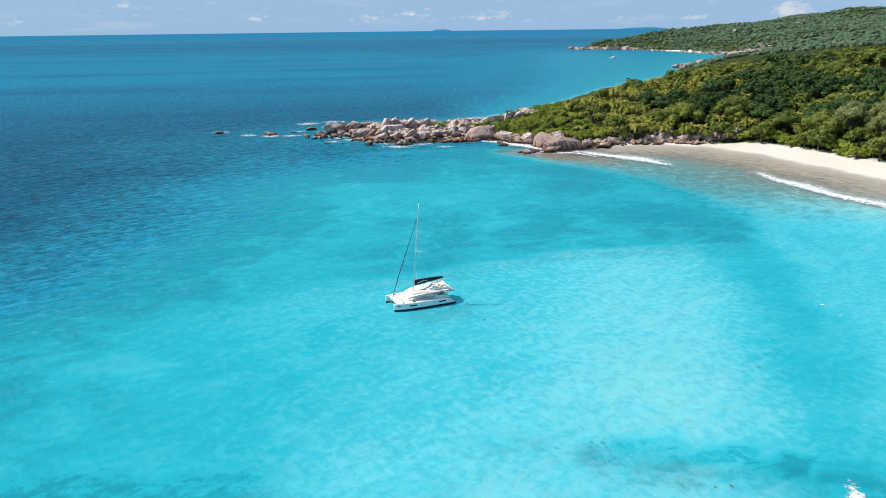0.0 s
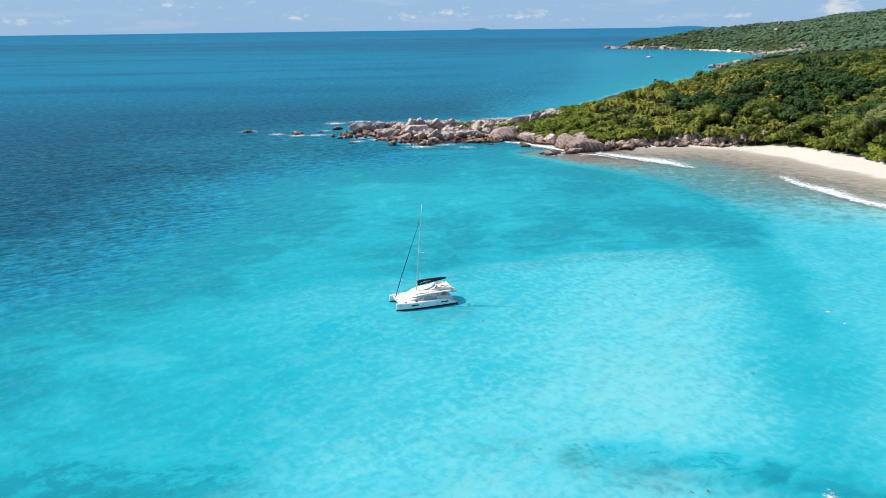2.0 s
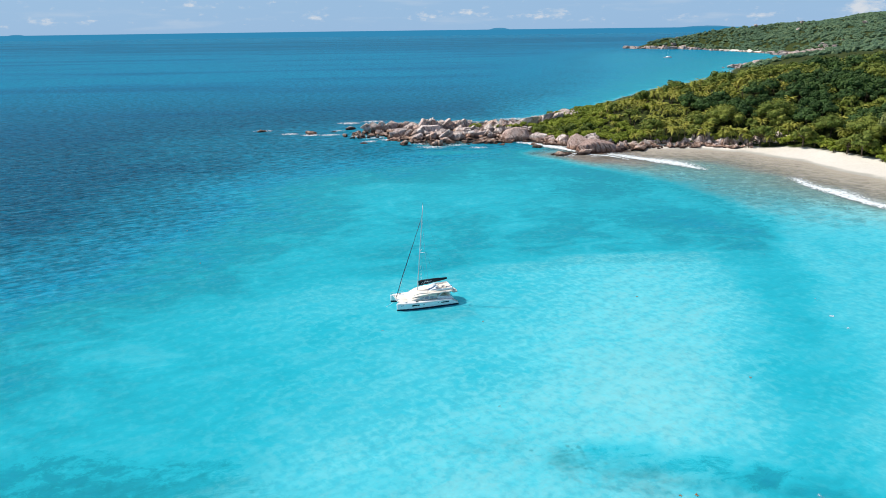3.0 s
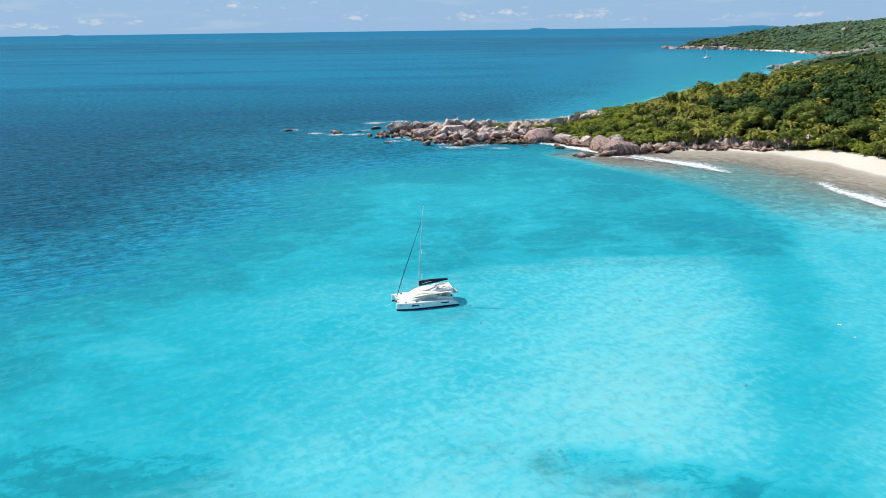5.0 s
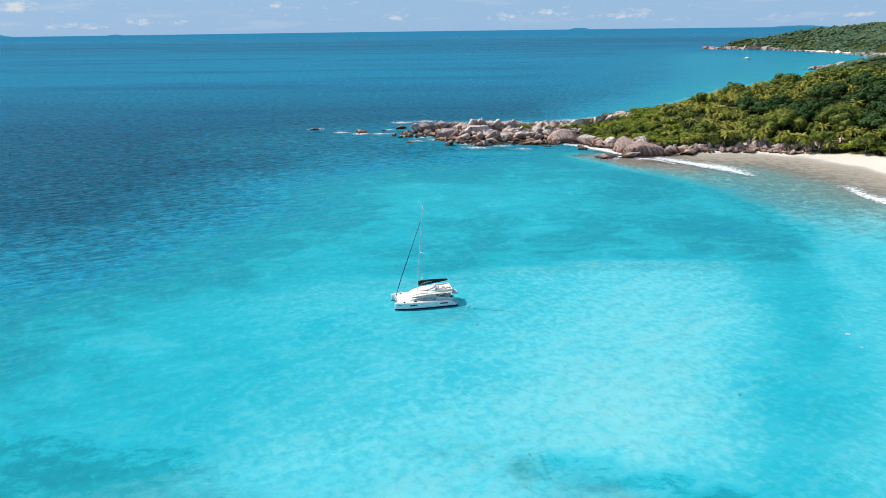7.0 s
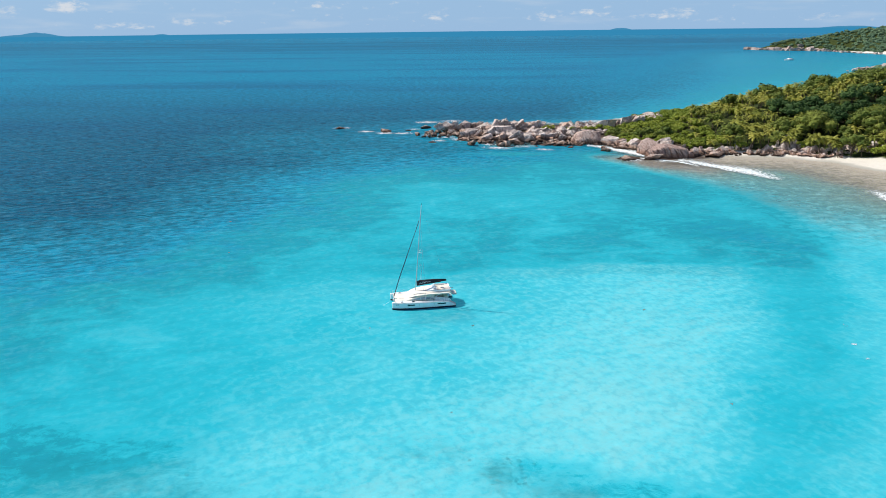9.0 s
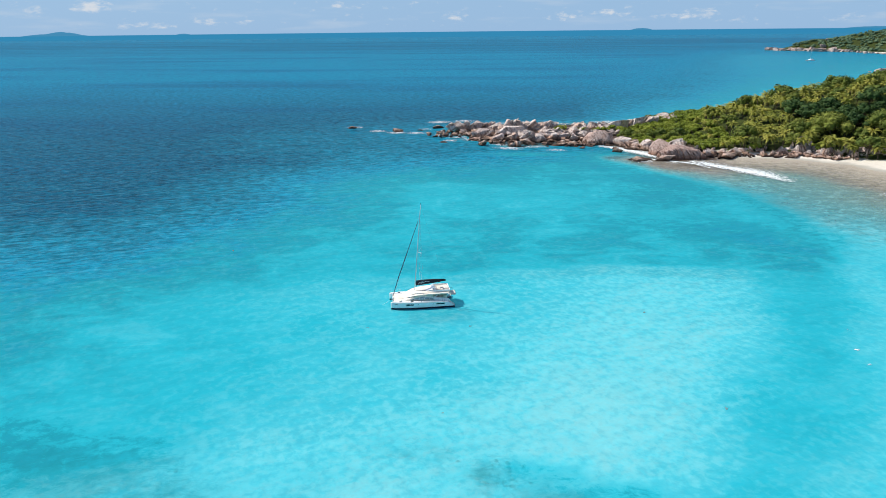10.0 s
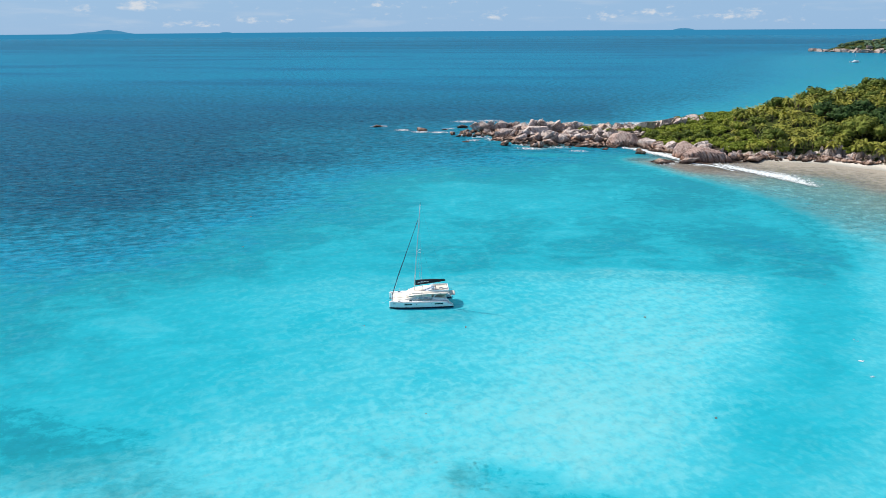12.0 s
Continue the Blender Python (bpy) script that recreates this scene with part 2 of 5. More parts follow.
def sea_depth(px, py, land):
    """Metres of water."""
    off, side = segments(px, py, DROP_OFF)
    off = np.where(side > 0, off, -off) + 8 * ripple(px, py, 22, 2.0)
    brink = py - np.interp(px, (-60, -30, -11, 2, 16, 30, 45, 59, 80, 120), (150, 155, 158.5, 160.5, 164.5, 168, 170, 169.3, 169, 176)) + 0.8 * ripple(px, py, 9, 5.0)
    bank = smooth(brink, -1, 3) * (0.75 - 0.3 * smooth(brink, 15, 75)) * smooth(px, -40, 5) + 0.45 * smooth(brink, -10, 22)
    shelf = 1.9 + 1.55 * bank + 0.9 * smooth(-px, 15, 90) + 0.45 * (1 - smooth(px - np.interp(py, (72, 85, 95, 106, 150, 165), (-60, -30, -8, 8, 30, 38)) + 3 * ripple(px, py, 8, 9.0), -7, 8)) * (1 - smooth(py, 155, 172)) + 0.35 * smooth(-py, -150, -110) * smooth(-px, 0, 45) * smooth(py, 74, 96) - 0.45 * bell(px, py, 36, 96, 22, 34) + 0.3 * bell(px, py, -8, 135, 40, 34)
    shelf += 0.5 * smooth(py, 250, 330) + 2.0 * smooth(py - 0.25 * px, 285, 335) * (1 - smooth(px, 48, 78))
    reef = reef_side(px, py)
    # a shifting band of shade on the water, built in as extra depth
    shelf += 1.35 * np.exp(-((reef + 13) / 12.0) ** 2) * (1 - smooth(py, 165, 215))
    trough, low = segments(px, py, [(-10, 88), (8, 86), (17, 84.5), (25, 83), (31, 80.5), (37, 76.5), (46, 70), (54, 60)])
    trough = np.where(low > 0, -trough, trough) + 0.5 * ripple(px, py, 5, 3.0)
    shelf += 1.3 * smooth(px, 6, 24) * np.where(trough > 0, np.exp(-(trough / 4.5) ** 2), np.exp(-(trough / 1.2) ** 2))
    rim = np.maximum(-land, 0)
    flat = np.minimum(0.03 + 0.006 * np.minimum(rim, 22) + 0.026 * np.maximum(rim - 22, 0), 1.6) + 0.85 * (1 - smooth(py, 165, 235)) * smooth(rim, 20, 60) + 0.1 * ripple(px, py, 9, 1.0) * smooth(rim, 10, 35)
    on_reef = 1 - smooth(py, 318, 345)
    depth = shelf + (flat - shelf) * smooth(reef, -5 - 8 * smooth(py, 170, 230), 5 + 7 * smooth(py, 170, 230)) * on_reef
    deep = 2.6 * smooth(off, -60, 5) + 7 * smooth(off, -18, 75) + 9 * smooth(off, 60, 600)
    deep = deep * (1 - 0.6 * bell(px, py, -45, 385, 100, 65)) * (1 - 0.8 * smooth(px - 0.25 * (py - 430), -50, 210) * smooth(py, 405, 460) * (1 - smooth(py, 1300, 2600)))
    depth = depth + deep * (1 - smooth(reef, -10, 0) * on_reef)
    slope = 0.06 + 1.3 * smooth(py, 330, 355)
    return np.maximum(np.minimum(depth, slope * rim + (rim / 14) ** 2), 0)


def ground_height(px, py):
    land = inland(px, py) + 2.0 * ripple(px, py, 13, 0.3)
    rise = smooth(land, 14, 70)
    ridge = 30.8 * (1 - np.exp(-(np.maximum(px - 80, 0) / 115) ** 1.6)) * np.where(py < 385, bell(px, py, px, 385, 9, 56), bell(px, py, px, 385, 9, 60))
    near = np.maximum(ridge, 29 * bell(px, py, 310, 275, 68, 95))
    far = 71 * (1 - np.exp(-np.maximum(land, 0) / 225)) * smooth(py, 520, 1100) + 13 * smooth(land, 250, 900) + 14 * smooth(px, 1110, 1240) * smooth(py, 900, 1300) + 4 * ripple(px, py, 70, 2.0) * smooth(land, 30, 120) * smooth(py, 900, 1100)
    near = near * (1 - smooth(py, 480, 800))
    shore = 2.8 * smooth(land, 0, 24) - 1.2 * smooth(land, 6, 24) * smooth(py, 335, 350) * (1 - smooth(px, 100, 150)) * (1 - smooth(py, 480, 560))
    shore = shore - 1.1 * (1 - smooth(land, 7, 18)) * smooth(py, 340, 352) * (1 - smooth(px, 52, 72)) * (1 - smooth(py, 450, 490))
    up = shore + rise * near + smooth(land, 5, 60) * far + smooth(land, 20, 60) * 1.2 * ripple(px, py, 16, 7.0)
    return np.where(land > 0, up, -sea_depth(px, py, land)), land


def wooded(px, py, land):
    """Metres from the coast, less the width of the open beach: woods begin at about 18."""
    return land + 16 * smooth(py, 436, 470) * (1 - smooth(py, 700, 900)) + 10 * smooth(py, 302, 318) + 8 * smooth(py, 600, 800) - 5 * smooth(py, 1000, 1300) - 20 * bell(px, py, 728, 1440, 40, 70)


def axis(parts):
    out = []
    for a, b, step in parts:
        out += list(np.arange(a, b, step))
    return np.array(out + [parts[-1][1]])


def sheet(name, xs, ys, z, mat, layers):
    """A grid mesh over xs and ys with heights z and named numbers on its points."""
    nx, ny = len(xs), len(ys)
    gx, gy = np.meshgrid(xs, ys)
    co = np.stack([gx, gy, z], -1).reshape(-1, 3)
    k = (np.arange(ny - 1)[:, None] * nx + np.arange(nx - 1)[None]).ravel()
    faces = np.stack([k, k + 1, k + nx + 1, k + nx], -1)
    me = bpy.data.meshes.new(name)
    me.from_pydata(co.tolist(), [], faces.tolist())
    for key, values in layers.items():
        at = me.attributes.new(key, "FLOAT", "POINT")
        at.data.foreach_set("value", np.asarray(values, np.float32).ravel())
    me.polygons.foreach_set("use_smooth", np.ones(len(faces), bool))
    me.materials.append(mat)
    return new(name, me)


XS = axis([(-5000, -1000, 250), (-1000, -300, 50), (-300, -120, 10), (-120, 260, 2), (260, 460, 6), (460, 1300, 14), (1300, 2500, 60), (2500, 5000, 250)])
YS = axis([(-1500, -200, 130), (-200, 40, 12), (40, 480, 2), (480, 700, 8), (700, 2000, 16), (2000, 2600, 60), (2600, 5000, 200)])
GX, GY = np.meshgrid(XS, YS)
GZ, LAND = ground_height(GX, GY)


def ground_material():
    m, n = material("ground")
    w = place(n)
    xyz = n.add("ShaderNodeSeparateXYZ", {0: w})
    land = n.add("ShaderNodeAttribute", attribute_name="wooded").outputs["Fac"]
    grass = n.add("ShaderNodeAttribute", attribute_name="weed").outputs["Fac"]
    a, b = n.noise(w, 0.03, 5, 0.55), n.noise(w, 0.9, 4, 0.6)
    sand = n.ramp(n.math("MULTIPLY_ADD", b, 0.4, n.math("MULTIPLY", a, 0.6)), ((0.3, rgb(208, 200, 186)), (0.7, rgb(229, 223, 212))))
    wet = n.mix(n.step(n.math("ADD", xyz.outputs[2], n.math("MULTIPLY", n.noise(w, 0.12, 4), 0.5)), 0.25, 0.55), rgba(178, 174, 163), sand)
    wet = n.mix(n.step(xyz.outputs[2], -1.0, -0.35), rgba(228, 224, 214), wet)
    weed = n.ramp(n.noise(w, 0.6, 5, 0.7), ((0.3, rgb(84, 85, 78)), (0.55, rgb(130, 129, 118)), (0.75, rgb(190, 187, 173))))
    patch = n.step(n.math("ADD", grass, n.math("MULTIPLY", n.math("MULTIPLY_ADD", n.noise(w, 0.3, 8, 0.75, 0.4), 2.4, -1.2), n.step(grass, 0.15, 0.5))), 0.3, 1.0)
    weed = n.mix(n.step(xyz.outputs[2], -1.4, -0.6, 0.9, 0.0), weed, rgba(50, 56, 48))
    bed = n.mix(patch, wet, weed)
    soil = n.ramp(n.noise(w, 0.4, 5, 0.65), ((0.3, rgb(34, 42, 20)), (0.7, rgb(74, 84, 34))))
    edge = n.math("ADD", land, n.math("MULTIPLY_ADD", n.noise(w, 0.15, 4, 0.6), 10.0, -5.0))
    col = n.mix(n.step(edge, 18.0, 23.0), bed, soil)
    stone = n.ramp(n.noise(w, 0.5, 5, 0.65), ((0.3, rgb(38, 31, 28)), (0.7, rgb(96, 80, 70))))
    col = n.mix(n.add("ShaderNodeAttribute", attribute_name="stone").outputs["Fac"], col, stone)
    finish(n, col, 0.9, bump=n.math("ADD", n.math("MULTIPLY", a, 2.0), b), strength=0.4, distance=0.25, spec=0.15)
    return m


SOUNDINGS = (0, 0.3, 0.6, 1, 1.5, 2, 2.5, 3, 4, 5.2, 6.8, 8.4, 13, 20)
SAND = np.array((0.75, 0.715, 0.64))


def sea_look(d):
    """The water's own colour and its tint over what lies under it, at d metres' depth over white sand."""
    at = (0, 1.2, 2, 3, 4, 6.8, 8.4, 13, 20)
    own = ((0.4, 0.9, 0.95), (0.25, 0.83, 0.98), (0.09, 0.69, 0.87), (0.018, 0.51, 0.67), (0.011, 0.345, 0.46), (0.006, 0.25, 0.42), (0.005, 0.19, 0.32), (0.001, 0.084, 0.17), (0.001, 0.1, 0.205))
    clear_at = (0, 0.32, 0.8, 1.76, 2.9, 4.8, 8)
    clear = ((1, 1, 1), (0.85, 0.97, 0.98), (0.52, 0.93, 0.99), (0.36, 0.92, 1.0), (0.13, 0.82, 0.96), (0.03, 0.6, 0.78), (0.01, 0.4, 0.6))
    own = np.array([np.interp(d, at, [c[k] for c in own]) for k in range(3)])
    clear = np.array([np.interp(d, clear_at, [c[k] for c in clear]) for k in range(3)])
    murk, hide = 1 - math.exp(-0.5 * d), 1 - math.exp(-0.3 * d - 0.02 * d * d)
    seen = (murk * own + (1 - murk) ** 2 * clear ** 2 * SAND) * np.array((1.26, 0.928, 0.875))
    through_it = np.minimum(seen / SAND, 1.0)
    body = (seen - (1 - hide) ** 2 * through_it * SAND) / max(hide, 1e-3) if d > 0 else seen
    return tuple(np.clip(body, 0, 0.97)), tuple(np.sqrt(through_it))


def water_material():
    """Clear sea: what lies under it shows through as far as its depth lets it; below that the blue body of the water; over both the sky's gloss."""
    m, n = material("sea_water")
    w = place(n)

    def stretched(turn, sx, sy, scale, detail, rough, distort=0.0):
        v = n.add("ShaderNodeVectorRotate", {"Vector": w, "Angle": -turn}, rotation_type="Z_AXIS").outputs[0]
        v = n.add("ShaderNodeMapping", {"Vector": v, "Scale": (sx, sy, 1.0)}).outputs[0]
        return n.noise(v, scale, detail, rough, distort)

    def centred(value, gain):
        return n.math("MULTIPLY", n.math("SUBTRACT", value, 0.5), gain)

    depth = n.add("ShaderNodeAttribute", attribute_name="depth").outputs["Fac"]
    weedy = n.add("ShaderNodeAttribute", attribute_name="weed").outputs["Fac"]
    patch = n.step(n.math("ADD", weedy, n.math("MULTIPLY", centred(n.noise(n.add("ShaderNodeMapping", {"Vector": w, "Scale": (0.7, 1.0, 1.0)}).outputs[0], 0.4, 9, 0.78, 0.4), 2.9), n.step(weedy, 0.12, 0.45))), 0.35, 1.0)
    # sunlight dapples of the shallows, imitated by varying the depth that sets the colour
    sun_dapple = n.math("ADD", n.math("MULTIPLY", stretched(0.5, 0.75, 0.75, 0.95, 5, 0.65, 0.8), 0.62), n.math("MULTIPLY", stretched(0.6, 0.4, 1.0, 0.3, 4, 0.6, 0.6), 0.38))
    cloudy = n.noise(n.add("ShaderNodeMapping", {"Vector": w, "Scale": (0.8, 1.0, 1.0)}).outputs[0], 0.075, 6, 0.68, 0.7)
    big = n.noise(w, 0.014, 4, 0.55)
    wave = n.math("ADD", stretched(0.55, 0.3, 1.0, 0.42, 4, 0.6, 0.4), n.math("MULTIPLY", stretched(0.4, 0.3, 1.0, 0.13, 3, 0.5), 1.4))
    d = n.math("ADD", depth, n.math("MULTIPLY", n.math("MULTIPLY", n.step(depth, 0.5, 1.8), n.step(depth, 2.1, 3.2, 1.0, 0.45)), centred(sun_dapple, 2.0)))
    d = n.math("ADD", d, n.math("MULTIPLY", n.math("MULTIPLY", n.math("MULTIPLY", depth, n.step(depth, 2.9, 3.9, 0.7, 1.9)), n.step(depth, 4.0, 7.0, 1.0, 0.3)), centred(cloudy, 1.0)))
    d = n.math("ADD", d, n.math("MULTIPLY", n.step(depth, 3.0, 9.0), centred(big, 6.0)))
    d = n.math("ADD", d, n.math("MULTIPLY", n.math("MULTIPLY", patch, n.step(depth, 1.5, 3.5)), 2.0))
    d = n.math("MAXIMUM", d, n.math("MULTIPLY", depth, 0.78))
    body = n.ramp(n.math("DIVIDE", d, 20.0, clamp=True), [(at / 20, sea_look(at)[0]) for at in SOUNDINGS])
    body = n.mix(n.math("MULTIPLY", patch, n.step(depth, 3.5, 1.0, 0.25, 0.35)), body, (0.02, 0.26, 0.3, 1))
    rocky = n.add("ShaderNodeAttribute", attribute_name="rocky").outputs["Fac"]
    body = n.mix(n.math("MULTIPLY", rocky, n.step(cloudy, 0.3, 0.6, 0.55, 0.85)), body, (0.012, 0.2, 0.29, 1))
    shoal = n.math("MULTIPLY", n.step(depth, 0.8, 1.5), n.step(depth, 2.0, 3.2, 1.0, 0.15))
    # caustic light in the shallows, painted as paler and darker blotches
    caustic = n.math("ADD", n.math("MULTIPLY", stretched(0.5, 0.85, 0.7, 0.82, 4, 0.56, 0.25), 0.65), n.math("MULTIPLY", stretched(0.6, 0.5, 1.0, 0.28, 3, 0.55, 0.3), 0.35))
    body = n.mix(n.math("MULTIPLY", shoal, n.math("MULTIPLY", n.step(weedy, 0.1, 0.5, 1.0, 0.0), n.step(caustic, 0.46, 0.64, 0.0, 0.4))), body, (0.36, 0.9, 0.94, 1))
    body = n.mix(n.math("MULTIPLY", shoal, n.step(caustic, 0.52, 0.37, 0.0, 0.46)), body, (0.02, 0.52, 0.68, 1))
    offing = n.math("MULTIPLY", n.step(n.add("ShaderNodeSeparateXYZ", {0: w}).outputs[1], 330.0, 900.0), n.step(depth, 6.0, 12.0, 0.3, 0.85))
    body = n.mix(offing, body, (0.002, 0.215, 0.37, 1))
    # cloud shadow and wind lines on deep water, painted as dark streaks
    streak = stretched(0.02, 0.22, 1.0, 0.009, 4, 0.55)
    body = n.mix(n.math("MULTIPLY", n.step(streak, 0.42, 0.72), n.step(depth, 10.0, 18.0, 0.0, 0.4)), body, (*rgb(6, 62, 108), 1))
    # cloud shadow and wind ripple painted together as dark bands far out
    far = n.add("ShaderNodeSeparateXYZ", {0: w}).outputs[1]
    shade_ruffle = n.math("MULTIPLY", n.math("MULTIPLY", n.step(far, 1500.0, 2300.0), n.step(far, 3200.0, 4300.0, 1.0, 0.3)), n.step(stretched(0.03, 0.12, 1.0, 0.005, 4, 0.55), 0.32, 0.62, 0.1, 0.75))
    body = n.mix(shade_ruffle, body, (0.001, 0.1, 0.2, 1))
    # wave shading painted into the body colour: lighter and darker faces from noise
    wave_shade = n.step(stretched(0.35, 0.62, 1.0, 0.42, 6, 0.68, 0.5), 0.34, 0.66, 1.32, 0.56)
    body = n.mix(n.step(depth, 3.0, 9.0, 0.1, 1.0), body, n.add("ShaderNodeVectorMath", {0: body, "Scale": wave_shade}, operation="SCALE").outputs[0])
    tint = n.ramp(n.math("DIVIDE", d, 20.0, clamp=True), [(at / 20, sea_look(at)[1]) for at in SOUNDINGS])
    bump = n.add("ShaderNodeBump", {"Height": wave, "Strength": n.step(depth, 2.2, 9.0, 0.12, 0.8), "Distance": 1.0}).outputs[0]
    under = n.add("ShaderNodeBsdfTransparent", {0: tint})
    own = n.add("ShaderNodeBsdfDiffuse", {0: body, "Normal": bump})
    hide = n.math("SUBTRACT", 1.0, n.math("POWER", 2.718, n.math("MULTIPLY", d, n.math("MULTIPLY_ADD", d, -0.02, -0.3))), clamp=True)
    mixed = n.add("ShaderNodeMixShader", {0: hide, 1: under.outputs[0], 2: own.outputs[0]})
    gloss = n.add("ShaderNodeBsdfGlossy", {"Color": (1, 1, 1, 1), "Roughness": 0.16, "Normal": bump})
    fres = n.add("ShaderNodeFresnel", {"IOR": 1.33, "Normal": bump})
    top = n.add("ShaderNodeMixShader", {0: n.math("MULTIPLY", fres.outputs[0], 0.2), 1: mixed.outputs[0], 2: gloss.outputs[0]})
    n.add("ShaderNodeOutputMaterial", {0: top.outputs[0]})
    return m


# beds of weed and coral rubble: x, y, half width, half depth, turn, density
NEAR_BEDS = [(13, 84.5, 4.0, 2.2, -12, 0.85), (21, 83, 5, 1.6, -8, 0.6), (24, 78, 16, 4, -12, 0.55), (4, 89, 5, 2.5, 0, 0.55), (-46, 79, 14, 5.5, 8, 0.95),
             (-30, 75, 9, 4, 0, 0.8), (-12, 79, 8, 3, 10, 0.4), (-58, 86, 9, 4, 0, 0.8), (-36, 84, 6, 2.6, 10, 0.75), (-2, 88, 4, 2, 0, 0.55),
             (23, 81.5, 6, 1.4, -10, 0.85), (36, 77, 6, 2, -30, 0.8)]
BAY_BEDS = [(-2, 212, 6, 2.5, 0, 0.5), (64, 245, 18, 14, 0, 0.75), (78, 272, 22, 22, 0, 0.9), (48, 300, 18, 12, 0, 0.7), (70, 205, 20, 9, 10, 0.7),
            (112, 235, 16, 22, 0, 0.7), (28, 275, 26, 18, 0, 0.5), (60, 212, 30, 8, 8, 0.5), (128, 196, 22, 7, 10, 0.6), (94, 305, 14, 9, -40, 0.95),
            (76, 321, 9, 8, 0, 0.9)]
weed = np.zeros(GX.shape)
for x, y, wide, deep, turn, amount in NEAR_BEDS + BAY_BEDS:
    weed = np.maximum(weed, amount * bell(GX, GY, x, y, wide, deep, turn))
REEF = reef_side(GX, GY)
weed = np.maximum(weed, smooth(REEF, -16, 2) * (1 - smooth(GY, 322, 345)) * (0.28 + 0.62 * smooth(GY, 165, 240)) * (0.55 + 0.45 * smooth(-LAND, 8, 30)) * smooth(-LAND, 0, 6) * (GY < 345))
WOODED = wooded(GX, GY, LAND)
STONE = (1 - smooth(GX + 0.25 * (GY - 360), 92, 98)) * (GX < 130) * (GY < 520) * smooth(LAND, -9, -3)
STONE = np.maximum(STONE, 0.55 * (1 - smooth(GX + 0.25 * (GY - 360), 86, 100)) * (GX < 130) * (GY < 520) * smooth(LAND, -34, -10))
ROCKY = (1 - smooth(GX + 0.25 * (GY - 360), 84, 100)) * (GX < 130) * (GY < 520) * smooth(LAND, -26, -4)
ground = tagged(sheet("ground", XS, YS, GZ, ground_material(), {"wooded": WOODED, "weed": weed, "stone": STONE}),
                "white coral sand beach, shallow seabed and forest floor", "ground", kind="structure")
def every_other(a):
    """Half the lines of a grid, with its last ones."""
    k = [np.unique(np.r_[0:n_:2, n_ - 1]) for n_ in a.shape]
    return a[np.ix_(*k)]


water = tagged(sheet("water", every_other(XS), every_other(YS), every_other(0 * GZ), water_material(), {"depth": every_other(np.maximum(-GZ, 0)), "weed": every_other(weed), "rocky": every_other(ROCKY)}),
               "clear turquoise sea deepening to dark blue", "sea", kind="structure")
water.visible_shadow = True


# ---- mesh helpers ----
def link_mesh(name, bm, mat, parent=None, label="", round_off=True):
    me = bpy.data.meshes.new(name)
    bm.to_mesh(me)
    bm.free()
    if round_off:
        me.polygons.foreach_set("use_smooth", np.ones(len(me.polygons), bool))
    me.materials.append(mat)
    ob = new(name, me)
    ob.parent = parent
    if label:
        tagged(ob, label)
    return ob


def part(name, bm, mat, parent, label="", round_off=False):
    return link_mesh(name, bm, mat, parent, label, round_off)


def mesh_from(name, verts, faces, mat, round_off=False):
    me = bpy.data.meshes.new(name)
    me.from_pydata([tuple(v) for v in verts], [], [tuple(f) for f in faces])
    if round_off:
        me.polygons.foreach_set("use_smooth", np.ones(len(me.polygons), bool))
    me.materials.append(mat)
    return me


def tube(verts, faces, points, radii, sides=6):
    """Adds a tapered tube along points to lists of verts and faces."""
    base = len(verts)
    for i, (p, r) in enumerate(zip(points, radii)):
        a, b = Vector(points[max(i - 1, 0)]), Vector(points[min(i + 1, len(points) - 1)])
        d = (b - a).normalized()
        u = d.orthogonal().normalized()
        v = d.cross(u)
        for k in range(sides):
            t = 2 * math.pi * k / sides
            verts.append(Vector(p) + u * (r * math.cos(t)) + v * (r * math.sin(t)))
    for i in range(len(points) - 1):
        for k in range(sides):
            j = (k + 1) % sides
            faces.append((base + i * sides + k, base + i * sides + j, base + (i + 1) * sides + j, base + (i + 1) * sides + k))
    faces.append(tuple(base + k for k in range(sides))[::-1])
    faces.append(tuple(base + (len(points) - 1) * sides + k for k in range(sides)))


def height_at(x, y):
    z, _ = ground_height(np.array([float(x)]), np.array([float(y)]))
    return float(z[0])


# ---- granite boulders ----
def block(rng, wide, deep, high, trims, worn):
    """A granite block trimmed by the joints' planes, its edges worn: a bmesh."""
    bm = bmesh.new()
    bmesh.ops.create_cube(bm, size=2.0, matrix=Matrix.Diagonal((wide, deep, high, 1)))
    for v in bm.verts:
        v.co *= rng.uniform(0.86, 1.1)
    for _ in range(trims):
        d = Vector((rng.uniform(-1, 1) / wide, rng.uniform(-1, 1) / deep, rng.uniform(-0.3, 1) / high)).normalized()
        reach = max(v.co.dot(d) for v in bm.verts)
        cut = bmesh.ops.bisect_plane(bm, geom=bm.verts[:] + bm.edges[:] + bm.faces[:], plane_co=d * reach * rng.uniform(0.55, 0.85), plane_no=d, clear_outer=True)
        bmesh.ops.edgenet_fill(bm, edges=[e for e in cut["geom_cut"] if isinstance(e, bmesh.types.BMEdge)])
    bmesh.ops.bevel(bm, geom=bm.edges[:], offset=worn, segments=2 if trims < 5 else 1, affect="EDGES", clamp_overlap=True)
    bmesh.ops.triangulate(bm, faces=bm.faces[:])
    return bm


